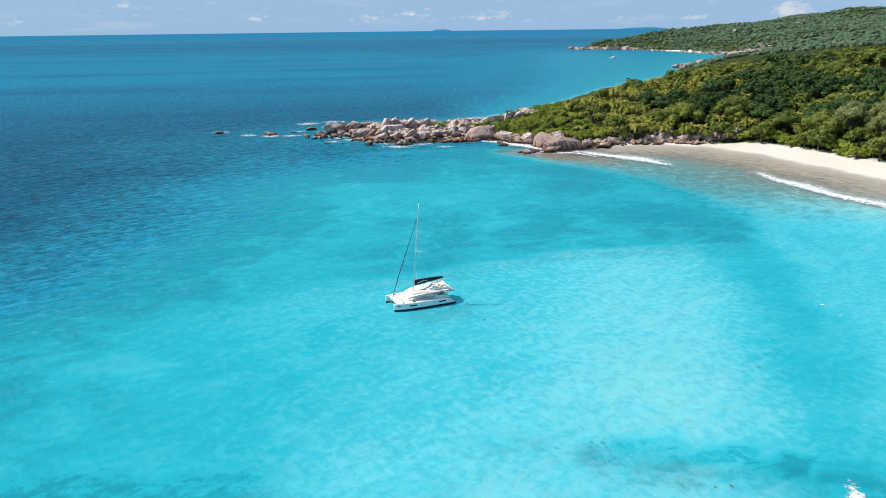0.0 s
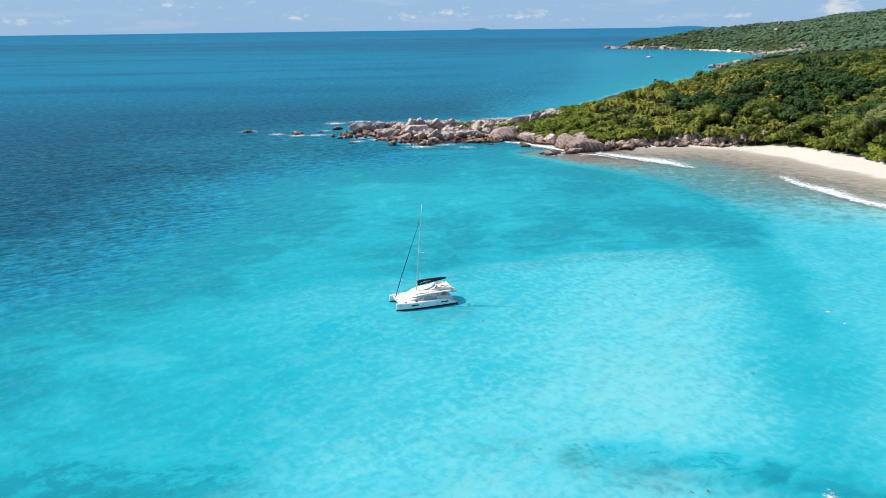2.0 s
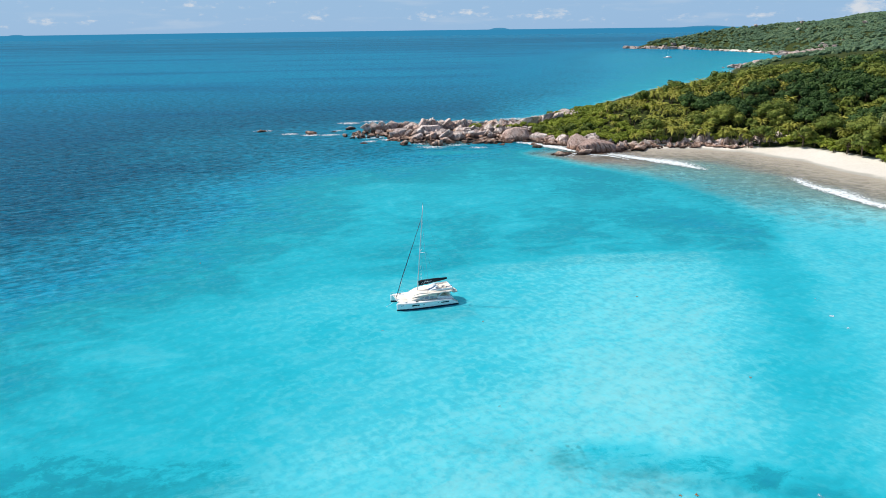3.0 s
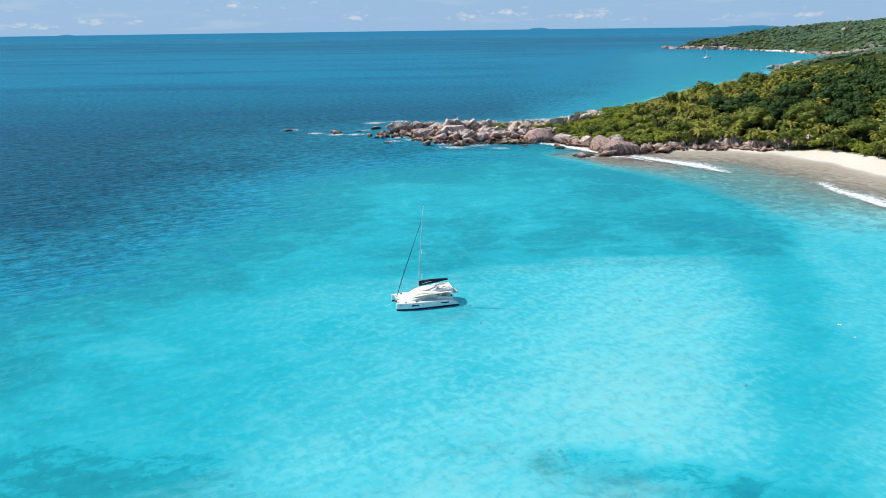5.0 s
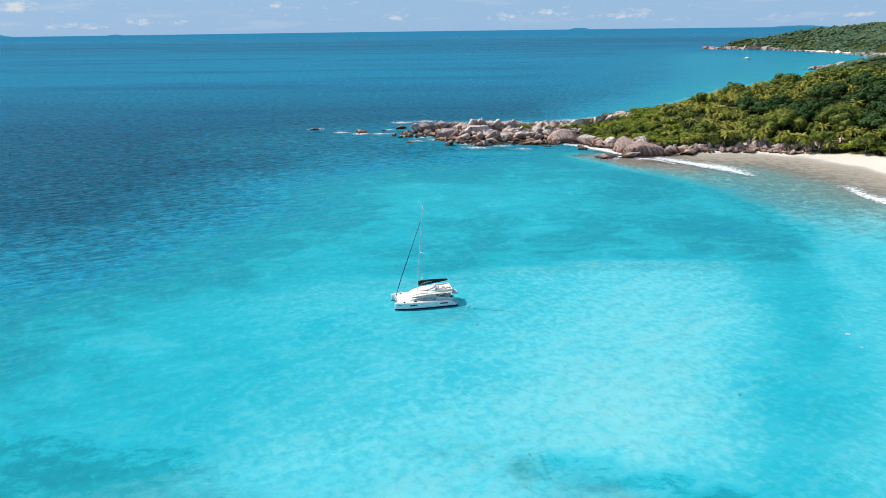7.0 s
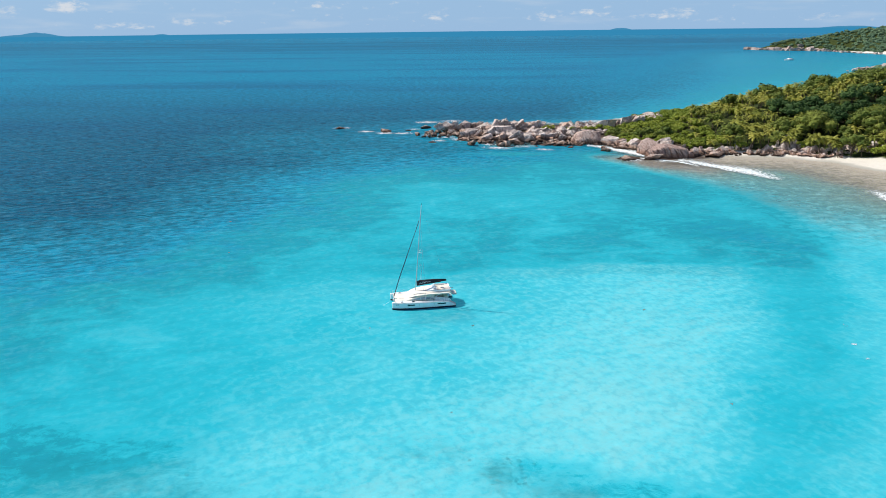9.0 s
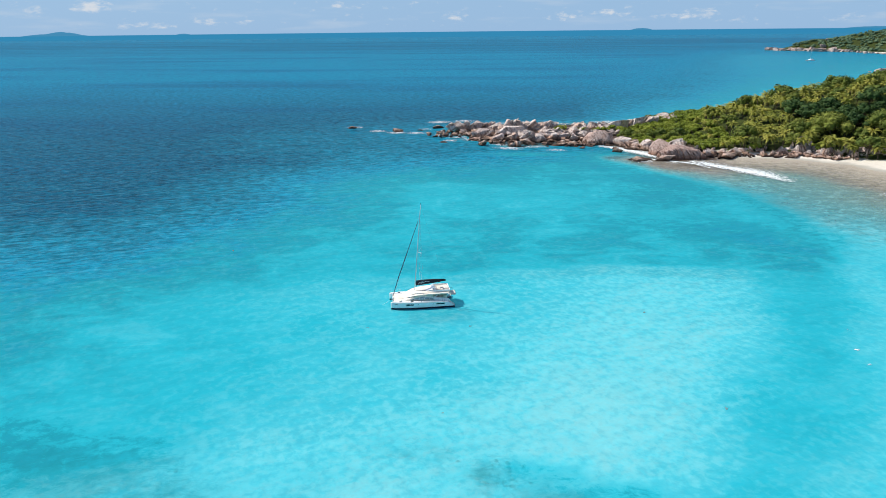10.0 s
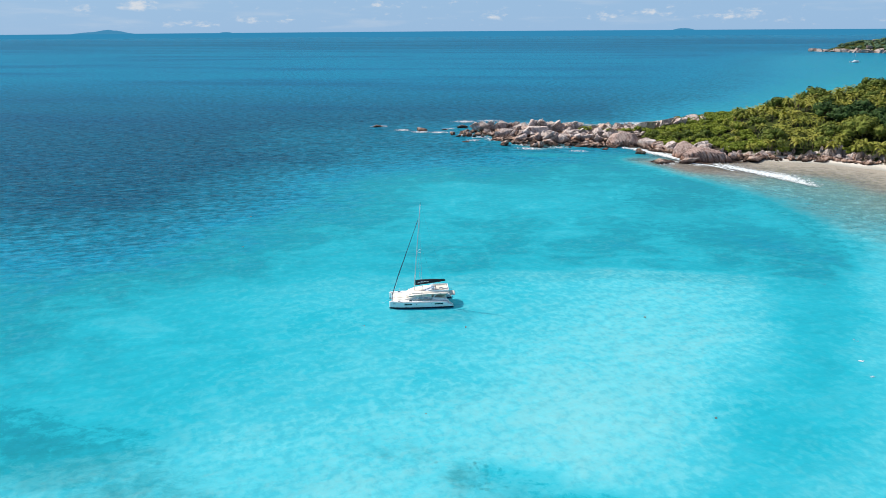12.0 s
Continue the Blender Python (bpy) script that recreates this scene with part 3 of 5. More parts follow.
def boulder_mesh(seed, slabs=3, trims=4, detail=2, wear=0.055):
    """Jointed granite: leaning slabs that belong to one mass, parted by open joints. About 0.9 m from its middle to each side."""
    rng = random.Random(seed)
    shift = Vector((rng.uniform(0, 50), rng.uniform(0, 50), rng.uniform(0, 50)))
    lean, turn = rng.uniform(0.1, 0.7), Matrix.Rotation(rng.uniform(-0.5, 0.5), 3, "Z")
    edges = [-0.92] + sorted(-0.92 + 1.84 * (k + rng.uniform(0.25, 0.75)) / slabs for k in range(1, slabs)) + [0.92] if slabs > 1 else [-0.92, 0.92]
    verts, faces = [], []
    for a, b in zip(edges, edges[1:]):
        bm = block(rng, max((b - a) / 2 - 0.025, 0.12), rng.uniform(0.68, 0.95), rng.uniform(0.68, 0.95), trims, rng.uniform(0.03, 0.07))
        for _ in range(detail):
            bmesh.ops.subdivide_edges(bm, edges=[e for e in bm.edges if e.calc_length() > 0.26], cuts=1)
            bmesh.ops.triangulate(bm, faces=[f for f in bm.faces if len(f.verts) > 3])
        base, push = len(verts), Vector(((a + b) / 2, rng.uniform(-0.15, 0.15), rng.uniform(-0.18, 0.08)))
        bm.verts.index_update()
        for v in bm.verts:
            p = v.co + push
            p.x += lean * p.z
            p = turn @ p
            p += p.normalized() * (wear * noise.noise(p * 2.0 + shift) + wear * 0.8 * noise.noise(p * 5 + shift))
            verts.append(p)
        faces += [tuple(base + v.index for v in f.verts) for f in bm.faces]
        bm.free()
    return mesh_from("boulder", verts, faces, GRANITE)


def fluted_mesh(seed, outline, deep, flutes, lean, cut):
    """A whale-backed granite outcrop, fluted by rain. outline: places along it and heights there, in metres; deep: half its depth; lean: how far the flutes slant; cut: their depth."""
    rng = random.Random(seed)
    shift = Vector((rng.uniform(0, 50), rng.uniform(0, 50), rng.uniform(0, 50)))
    xs, hs = [p[0] for p in outline], [p[1] for p in outline]
    cols, rows, top = 120, 30, max(hs)
    verts, faces = [], []
    for i in range(cols + 1):
        u = xs[0] + (xs[-1] - xs[0]) * i / cols
        high = float(np.interp(u, xs, hs))
        wide = deep * (0.35 + 0.65 * high / top) * min(1.0, 0.3 + 4 * min(i, cols - i) / cols)
        for j in range(rows + 1):
            c, s = math.cos(math.pi * j / rows), math.sin(math.pi * j / rows)
            p = Vector((u, -math.copysign(abs(c) ** 0.55, c) * wide, -2.0 + (high + 2.0) * abs(s) ** 0.45))
            rise = (p.z + 2.0) / (high + 2.0)
            wave = (u + lean * p.z) / (xs[-1] - xs[0]) * flutes + 0.7 * noise.noise(p * 0.2 + shift)
            groove = (1 - abs(math.sin(math.pi * wave))) ** 3 * cut * (0.6 + 0.6 * noise.noise(p * 0.3 - shift)) * (1 - smooth(rise, 0.82, 0.99))
            out = Vector((0, p.y / max(wide, 0.1), 0.4 * rise)).normalized()
            p += out * (0.6 * noise.noise(p * 0.3 + shift) + 0.2 * noise.noise(p * 1.3 + shift) - groove)
            verts.append(p)
    for _ in range(7):
        d = Vector((rng.uniform(-0.8, 0.8), rng.uniform(-1, 0.2), rng.uniform(0.2, 1))).normalized()
        reach = max(p.dot(d) for p in verts) * rng.uniform(0.8, 0.92)
        for p in verts:
            p -= d * (0.85 * max(0.0, p.dot(d) - reach))
    for i in range(cols):
        for j in range(rows):
            k = i * (rows + 1) + j
            faces.append((k, k + rows + 1, k + rows + 2, k + 1))
    faces.append(tuple(range(rows + 1))[::-1])
    faces.append(tuple(cols * (rows + 1) + j for j in range(rows + 1)))
    return mesh_from("outcrop", verts, [f[::-1] for f in faces], PINK_GRANITE)


BOULDERS = [boulder_mesh(100 + s, (3, 2, 4, 1)[s % 4], 4 + s % 2) for s in range(12)]
SMALL = [boulder_mesh(130 + s, 1 + s % 2, 5, 0) for s in range(6)]


def boulder(mesh, x, y, z, size, turn, label, group, tilt=0.0, name="boulder"):
    ob = new(name, mesh)
    ob.matrix_basis = pose(x, y, z, tilt, tilt * 0.5, turn) @ Matrix.Diagonal((*size, 1))
    tagged(ob, label, "rock", group)
    return ob


rng = random.Random(4)
# the large blocks of the point: x, y, half width, top, foot, tilt
CREST = [(-21.2, 400, 2.5, 6.2, 0.5, 30), (-17.1, 401, 2.9, 7.0, 0.3, 32), (-12.2, 402, 3.0, 7.1, 0.1, 28), (-6.9, 404, 3.7, 6.5, 0.1, 20), (-0.5, 406, 3.3, 5.9, 0.1, -12),
         (5.4, 400, 3.5, 6.8, 0.5, 25), (11.3, 396, 3.6, 8.8, 1.5, -5), (12.6, 384, 7.1, 6.3, 1.0, 3), (16.6, 397, 2.5, 8.3, 1.0, 35), (20.3, 398, 2.4, 7.8, 1.0, 38),
         (24.3, 397, 2.7, 8.2, 1.0, 33), (29.7, 400, 2.5, 6.8, 1.0, -10), (33.7, 399, 2.9, 7.9, 1.0, 15), (30.9, 385, 5.3, 5.0, -0.4, -6), (40.3, 391, 2.9, 6.0, 0.4, 20),
         (44.6, 386, 2.8, 5.6, -0.8, -15), (49.4, 393, 3.4, 6.8, 1.0, 24)]
EDGE = [(-3.1, 381, 5.2, 6.9, -1.4, 4), (-4.4, 373, 4.6, 1.5, -1.4, 0), (5.2, 369, 4.1, 3.4, -1.9, -18), (12.4, 371, 3.7, 3.9, -1.3, -20), (17.1, 374, 3.0, 4.0, -1.0, 25),
        (21.5, 367, 3.2, 6.1, -1.5, 30), (26.0, 367, 3.1, 5.2, -1.8, 32), (32.6, 373, 3.4, 2.8, -1.7, 12), (38.8, 373, 4.1, 4.5, -1.2, -10), (45.9, 371, 3.8, 3.5, -1.5, 16)]
for i, (x, y, a, high, low, tilt) in enumerate(CREST + EDGE):
    c = (high - low) / 2
    ob = boulder(BOULDERS[(i * 5) % 12], x, y, low + c, (a * 1.0, min(a, 3.6) * rng.uniform(0.8, 1.1), c * 0.95), rng.uniform(-24, 24), "huge weathered pinkish-grey granite boulder on the point", "boulders of the rocky point")
    at = ob.matrix_basis.translation.copy()
    ob.matrix_basis = Matrix.Translation(at) @ Matrix.Rotation(radians(tilt), 4, "Y") @ Matrix.Translation(-at) @ ob.matrix_basis
for i, (x, y, a, high, low, tilt) in enumerate(((68.5, 398, 6.0, 7.5, 1.0, -22), (75.0, 405, 5.0, 7.6, 1.0, -26), (83.9, 415, 4.4, 8.2, 1.3, -28), (91.1, 421, 3.9, 7.4, 1.3, -24))):
    boulder(BOULDERS[(i * 7 + 3) % 12], x, y, (high + low) / 2, (a * 1.1, 3.2, (high - low) * 0.42), 10 * i, "grey granite slab on the seaward ridge", "slabs of the seaward ridge", tilt * 0.6)
for i, (x, y, a, high, low, tilt) in enumerate(((36.2, 356, 4.9, 2.0, -1.7, -6), (41.9, 358, 4.2, 1.9, -1.5, 6), (66.0, 357, 4.2, 4.1, -0.8, 10), (71.7, 350, 3.5, 3.3, -0.6, -12), (76.2, 346, 3.9, 4.4, -0.3, 14), (89.5, 336, 4.6, 5.4, 0.2, -8), (109.2, 326, 5.9, 2.2, -0.6, -3))):
    boulder(BOULDERS[(i * 5 + 1) % 12], x, y, (high + low) / 2, (a * 1.1, 3.0, (high - low) * 0.55), 160 * i, "low reddish-brown granite boulder at the waterline", "boulders of the rocky point", tilt)
boulder(BOULDERS[4], 14.4, 352, 0.6, (3.2, 2.6, 2.3), 20, "cone-shaped granite boulder standing in the water", "boulders of the rocky point", -14)
for x, y, turn, mesh, label in ((55.7, 362, -3, fluted_mesh(20, ((-8.0, 0.4), (-6.8, 3.6), (-4.5, 5.6), (-1, 6.6), (3.0, 6.4), (6.4, 5.6), (8.0, 2.2)), 4.6, 10, 0.7, 1.7), "huge fluted granite outcrop beside the cove"),
                                (81.2, 331.5, -4, fluted_mesh(21, ((-6.2, 0.5), (-5.6, 3.2), (-4.4, 5.6), (-2.0, 6.9), (2.5, 6.6), (5.2, 5.4), (6.5, 2.5)), 4.4, 5, -0.4, 1.0), "tall rounded granite outcrop at the beach end"),
                                (88.6, 322.5, -5, fluted_mesh(22, ((-11.5, 0.6), (-10.0, 3.6), (-7.0, 5.0), (-3.0, 5.6), (2.0, 5.2), (6.0, 3.6), (9.0, 1.6), (11.5, 0.2)), 4.0, 9, 0.35, 1.6), "broad fluted pink granite outcrop at the beach end")):
    ob = new("outcrop", mesh)
    ob.matrix_basis = pose(x, y, 0, 0, 0, turn)
    tagged(ob, label, "rock", "fluted outcrops")
boulder(BOULDERS[3], 79.5, 316.5, 0.5, (3.9, 2.4, 2.0), 10, "low brown granite boulder at the waterline", "boulders of the rocky point")
for x, y, a, c, k in ((-81, 416, 2.6, 1.3, 1), (-52.8, 404, 3.4, 1.9, 2), (-31, 418, 2.5, 2.8, 4), (-26.8, 393, 2.2, 2.6, 6), (-22, 364, 1.6, 1.0, 0), (69.5, 316, 4.4, 1.6, 7), (67, 318, 2.4, 1.2, 9), (72, 318.5, 2.0, 1.0, 8), (62, 346, 2.0, 1.2, 5), (-40, 408, 1.4, 0.9, 3)):
    boulder(SMALL[k % 6], x, y, c * 0.1, (a, a * 0.75, c * 0.75), k * 60, "brown wet granite rock awash off the point", "rocks awash", 18)


def scatter(count, line, spread, sizes, label, group, seed, lift=0.0, heap=None, tall=(0.5, 0.92)):
    """Boulders strewn along a line of the plan, the smaller ones piled on the ground between the larger. heap: a list that takes them, to be joined."""
    r = random.Random(seed)
    lengths = [math.dist(p, q) for p, q in zip(line, line[1:])]
    for i in range(count):
        s = r.uniform(0, sum(lengths))
        k = 0
        while s > lengths[k]:
            s -= lengths[k]
            k += 1
        (ax, ay), (bx, by) = line[k], line[k + 1]
        f = s / lengths[k]
        off = r.gauss(0, 0.5) * spread
        nx, ny = -(by - ay) / lengths[k], (bx - ax) / lengths[k]
        x, y = ax + (bx - ax) * f + nx * off, ay + (by - ay) * f + ny * off
        a = sizes[0] + (sizes[1] - sizes[0]) * r.random() ** 1.8
        z = max(height_at(x, y), -0.6)
        high = a * r.uniform(*tall)
        m = pose(x, y, z + high * 0.3 + lift * r.random(), r.uniform(-36, 36), r.uniform(-36, 36), r.uniform(0, 360)) @ Matrix.Diagonal((a * r.uniform(0.8, 1.4), a * r.uniform(0.7, 1.0), high, 1))
        me = (SMALL if heap is not None else BOULDERS)[r.randrange(6 if heap is not None else 12)]
        if heap is None:
            ob = new("boulder", me)
            ob.matrix_basis = m
            tagged(ob, label, "rock", group)
        else:
            heap.append((me, m))


heap = []
scatter(46, [(-20, 409), (-2, 398), (20, 388), (45, 384), (66, 392)], 20, (1.6, 3.4), "weathered grey granite boulder piled on the point", "boulders of the rocky point", 1, 1.0)
scatter(190, [(-20, 409), (-2, 396), (20, 382), (45, 376), (68, 386)], 26, (0.8, 2.0), "", "", 11, 1.6, heap)
scatter(34, [(-19, 403), (-6, 380), (8, 364), (30, 362), (52, 356)], 5, (0.9, 2.4), "brown-stained granite boulder along the waterline", "boulders of the rocky point", 2, 0.3)
scatter(170, [(-19, 405), (-6, 379), (8, 362), (34, 360), (50, 357)], 8, (0.6, 1.9), "", "", 12, 0.5, heap)
scatter(60, [(60, 404), (84, 424), (104, 446), (120, 470)], 11, (1.2, 3.4), "", "", 3, 1.0, heap)
scatter(40, [(62, 360), (76, 348), (92, 340), (100, 336)], 8, (1.0, 2.6), "reddish-brown granite boulder below the shrubs", "boulders of the rocky point", 5, 1.0)
scatter(95, [(94, 327), (112, 333), (136, 333), (156, 324), (172, 323), (184, 318)], 5.0, (0.7, 2.2), "upright grey granite boulder at the top of the beach", "boulders along the beach", 6, 1.2, tall=(0.6, 1.25))
scatter(60, [(94, 322), (112, 328), (136, 327.5), (156, 319), (172, 318)], 3.0, (0.8, 2.0), "low brown-stained granite boulder at the beach's edge", "boulders along the beach", 7, 0.2, tall=(0.35, 0.6))
scatter(90, [(94, 323), (112, 329), (136, 328.5), (156, 320), (172, 319.5), (184, 315)], 4.5, (0.4, 1.1), "", "", 16, 0.6, heap)
boulder(BOULDERS[2], 141, 337, 4.6, (2.2, 2.2, 3.9), 40, "tall pointed granite boulder above the beach", "boulders along the beach", 8)
boulder(BOULDERS[7], 146, 336, 3.4, (2.8, 2.5, 3.0), 90, "leaning granite boulder above the beach", "boulders along the beach")


# ---- trees ----
def cards(rng, centre, radius, count, size, squash=0.8, droop=0.0):
    """Verts and faces of small leaf sprays over a lobe's outside."""
    verts, faces = [], []
    for _ in range(count):
        d = Vector((rng.gauss(0, 1), rng.gauss(0, 1), rng.gauss(0.25, 1))).normalized()
        p = centre + Vector((d.x, d.y, d.z * squash)) * radius * rng.uniform(0.78, 1.08)
        nrm = (d + Vector((rng.uniform(-0.7, 0.7), rng.uniform(-0.7, 0.7), rng.uniform(-0.3, 0.9)))).normalized()
        u = nrm.orthogonal().normalized()
        u.rotate(Matrix.Rotation(rng.uniform(0, 6.28), 3, nrm))
        v = nrm.cross(u)
        a = size * rng.uniform(0.6, 1.3)
        k = len(verts)
        verts += [p - u * a, p - v * a * 0.55, p + u * a - Vector((0, 0, droop * a)), p + v * a * 0.55]
        faces.append((k, k + 1, k + 2, k + 3))
    return verts, faces


def broad_tree(seed, high, wide, leaf, lobes=9, leaves=46, size=0.62):
    """Meshes of a broadleaf tree: a trunk with limbs, and a crown of leaf sprays round its limbs' ends."""
    rng = random.Random(seed)
    tv, tf, cv, cf = [], [], [], []
    fork = Vector((rng.uniform(-0.4, 0.4), rng.uniform(-0.4, 0.4), high * 0.42))
    tube(tv, tf, [(0, 0, -1.5), (fork.x * 0.4, fork.y * 0.4, high * 0.2), fork], [0.42, 0.32, 0.26])
    for i in range(lobes):
        ang = i * 2.4 + rng.uniform(-0.4, 0.4)
        out = wide * 0.5 * math.sqrt((i + 0.3) / lobes) * rng.uniform(0.85, 1.15)
        c = Vector((math.cos(ang) * out, math.sin(ang) * out, high * (0.86 - 0.33 * (out / (wide * 0.5)) ** 2) + rng.uniform(-0.5, 0.5)))
        tube(tv, tf, [fork, (fork + c) / 2 + Vector((0, 0, 0.5)), c], [0.2, 0.13, 0.05], 5)
        r = wide * rng.uniform(0.17, 0.26)
        core = bmesh.new()
        bmesh.ops.create_icosphere(core, subdivisions=1, radius=r * 0.72)
        k = len(cv)
        core.verts.index_update()
        cv += [c + Vector((v.co.x, v.co.y, v.co.z * 0.75)) for v in core.verts]
        cf += [tuple(k + v.index for v in f.verts) for f in core.faces]
        core.free()
        v, f = cards(rng, c, r, leaves, size, 0.78)
        k = len(cv)
        cv += v
        cf += [tuple(k + j for j in q) for q in f]
    return mesh_from("trunk", tv, tf, BARK, True), mesh_from("crown", cv, cf, leaf)


def palm_tree(seed, high, reach, fronds=15):
    """Meshes of a coconut palm: a leaning ringed trunk, and a crown of drooping feathered fronds."""
    rng = random.Random(seed)
    tv, tf, cv, cf = [], [], [], []
    lean = Vector((rng.uniform(-1.2, 1.2), rng.uniform(-1.2, 1.2), 0))
    top = lean + Vector((0, 0, high))
    tube(tv, tf, [(0, 0, -1.5), lean * 0.2 + Vector((0, 0, high * 0.35)), lean * 0.6 + Vector((0, 0, high * 0.7)), top], [0.26, 0.18, 0.15, 0.13])
    for i in range(fronds):
        ang = i * 2.4 + rng.uniform(-0.3, 0.3)
        up = 1.15 - 1.35 * i / fronds + rng.uniform(-0.15, 0.15)
        side = Vector((math.cos(ang), math.sin(ang), 0))
        length = reach * rng.uniform(0.8, 1.1)
        p, slope, spine = top.copy(), up, []
        for s in range(7):
            spine.append(p.copy())
            p = p + (side * math.cos(slope) + Vector((0, 0, math.sin(slope)))) * length / 6
            slope -= 0.27
        cross = side.cross(Vector((0, 0, 1)))
        for s in range(1, 7):
            a, b = spine[s - 1], spine[s]
            for sign in (-1, 1):
                for h in (0.15, 0.65):
                    q = a.lerp(b, h)
                    w = length * 0.2 * math.sin(min(1.0, (s + h) / 6.6) * 2.4 + 0.5)
                    tip = q + cross * sign * w + (b - a) * 0.7 - Vector((0, 0, w * 0.42))
                    k = len(cv)
                    cv += [q, q + (b - a) * 0.62, tip]
                    cf.append((k, k + 1, k + 2) if sign > 0 else (k + 1, k, k + 2))
    return mesh_from("trunk", tv, tf, BARK, True), mesh_from("crown", cv, cf, PALM)


def stand(kind, meshes, x, y, z, turn, size, label, category, group):
    trunk, crown = meshes
    root = new(kind)
    root.matrix_basis = pose(x, y, z, 0, 0, turn) @ Matrix.Diagonal((size, size, size, 1))
    tagged(root, label, category, group)
    for name, me in (("trunk", trunk), ("crown", crown)):
        ob = new(name, me)
        ob.parent = root
    return root


BROAD = [broad_tree(30 + i, 9.0, 9.5, LEAF) for i in range(4)]
DARK = [broad_tree(40 + i, 9.5, 10.5, LEAF_DARK, 11) for i in range(3)]
PALMS = [palm_tree(50 + i, 5.2 + 0.3 * i, 3.5, 20) for i in range(5)]
GIANT = [broad_tree(90 + i, 12.5, 15.0, LEAF, 18, 150, 0.42) for i in range(2)]
BUSH = [broad_tree(60 + i, 3.2, 5.5, SHRUB, 7, 40, 0.45) for i in range(3)]
PINE = [broad_tree(70 + i, 15.0, 10.0, NEEDLE, 16, 170, 0.34) for i in range(2)]

r = random.Random(9)
taken = []


def free_spot(x, y, gap):
    for a, b, g in taken:
        if (a - x) ** 2 + (b - y) ** 2 < (0.5 * (g + gap)) ** 2:
            return False
    taken.append((x, y, gap))
    return True


def bare(x, y):
    """Rock and beach, where no tree stands."""
    return x < 70 or (x < 95 and y > 405 + (x - 62) * 0.9) or (x < 98 and y < 349)


# big dark trees stand in clumps on the upper slope
clumps = [(206, 352, 11), (176, 352, 6), (228, 336, 12), (190, 330, 5), (240, 385, 13), (215, 298, 9), (156, 366, 5), (262, 330, 15), (250, 285, 11)]
spots = {"dark": [], "broad": [], "palm": [], "bush": []}
for cx, cy, cr in clumps:
    for _ in range(60):
        x, y = r.gauss(cx, cr * 0.6), r.gauss(cy, cr * 0.6)
        if free_spot(x, y, 6.5):
            spots["dark"].append((x, y))
for x, y in ((203, 262), (207, 250), (212, 274), (215, 244), (200, 277)):
    if free_spot(x, y, 7):
        stand("casuarina_tree", PINE[r.randrange(2)], x, y, height_at(x, y), r.uniform(0, 360), r.uniform(1.05, 1.3), "feathery olive-grey casuarina tree behind the beach", "tree", "casuarina trees")
for x, y in ((197, 291), (204, 301), (192, 310), (224, 316), (180, 336), (246, 352), (158, 345), (196, 372)):
    if free_spot(x, y, 9.5):
        stand("spreading_tree", GIANT[r.randrange(2)], x, y, height_at(x, y) - 0.5, r.uniform(0, 360), r.uniform(0.8, 1.05), "large olive-green spreading tree behind the beach", "tree", "spreading trees")
for _ in range(60):
    s = r.random() * 4.999
    edge = [(167, 314), (180, 309), (184, 294), (189, 281), (193, 265), (196, 251)]
    (ax, ay), (bx, by) = edge[int(s)], edge[int(s) + 1]
    x, y = ax + (bx - ax) * (s % 1) + r.uniform(-0.5, 4), ay + (by - ay) * (s % 1) + r.uniform(-1, 2)
    if free_spot(x, y, 2.2):
        spots["bush"].append((x, y))
for x, y in ((78, 372), (83, 366), (88, 374), (73, 379), (92, 364), (97, 372), (70, 370)):
    if free_spot(x, y, 4.5):
        stand("sea_almond", BROAD[r.randrange(4)], x, y, height_at(x, y) - 2.2, r.uniform(0, 360), r.uniform(0.62, 0.8), "low round broadleaf tree above the rocks", "tree", "round trees above the rocks")
for x, y, z in ((37, 388, 3.2), (39.5, 390, 3.0), (50, 385, 2.8), (62, 390, 3.0), (66, 394, 3.4), (58, 388, 2.2), (70, 390, 3.0)):
    stand("shrub", BUSH[r.randrange(3)], x, y, z - 0.8, r.uniform(0, 360), r.uniform(0.7, 1.0), "low green scrub growing between the boulders", "shrub", "scrub on the point")
for _ in range(12000):
    x, y = r.uniform(66, 330), r.uniform(150, 500)
    px, py = np.array([x]), np.array([y])
    d = float(wooded(px, py, inland(px, py))[0])
    if d < 19 or bare(x, y):
        continue
    if y > 425 and x > 105 and (y > 475 or x > 200):
        continue
    low = x < 118 or d < 26
    kind = r.choices(("palm", "broad", "bush"), (0.78, 0.14, 0.08) if x < 176 else (0.62, 0.32, 0.06) if x < 205 else (0.22, 0.72, 0.06))[0]
    if low and y > 335 and x < 116:
        kind = r.choices(("palm", "bush"), (0.3, 0.7) if x > 107 else (0.0, 1.0))[0]
    if y > 420 and x > 105:
        kind = "bush"
    if y < 312 and d < 25:
        kind = r.choices(("bush", "broad"), (0.35, 0.65))[0]
    if free_spot(x, y, {"palm": 3.8, "broad": 5.4, "bush": 2.7}[kind]):
        spots[kind].append((x, y))
LABELS = {"dark": ("tropical_tree", DARK, "large dark green tropical tree on the hillside", "tree", "dark hillside trees"),
          "broad": ("broadleaf_tree", BROAD, "green broadleaf tree on the hillside", "tree", "broadleaf hillside trees"),
          "palm": ("coconut_palm", PALMS, "yellow-green coconut palm on the hillside", "palm", "coconut palms"),
          "bush": ("shrub", BUSH, "bright green rounded shrub on the slope", "shrub", "shrubs")}


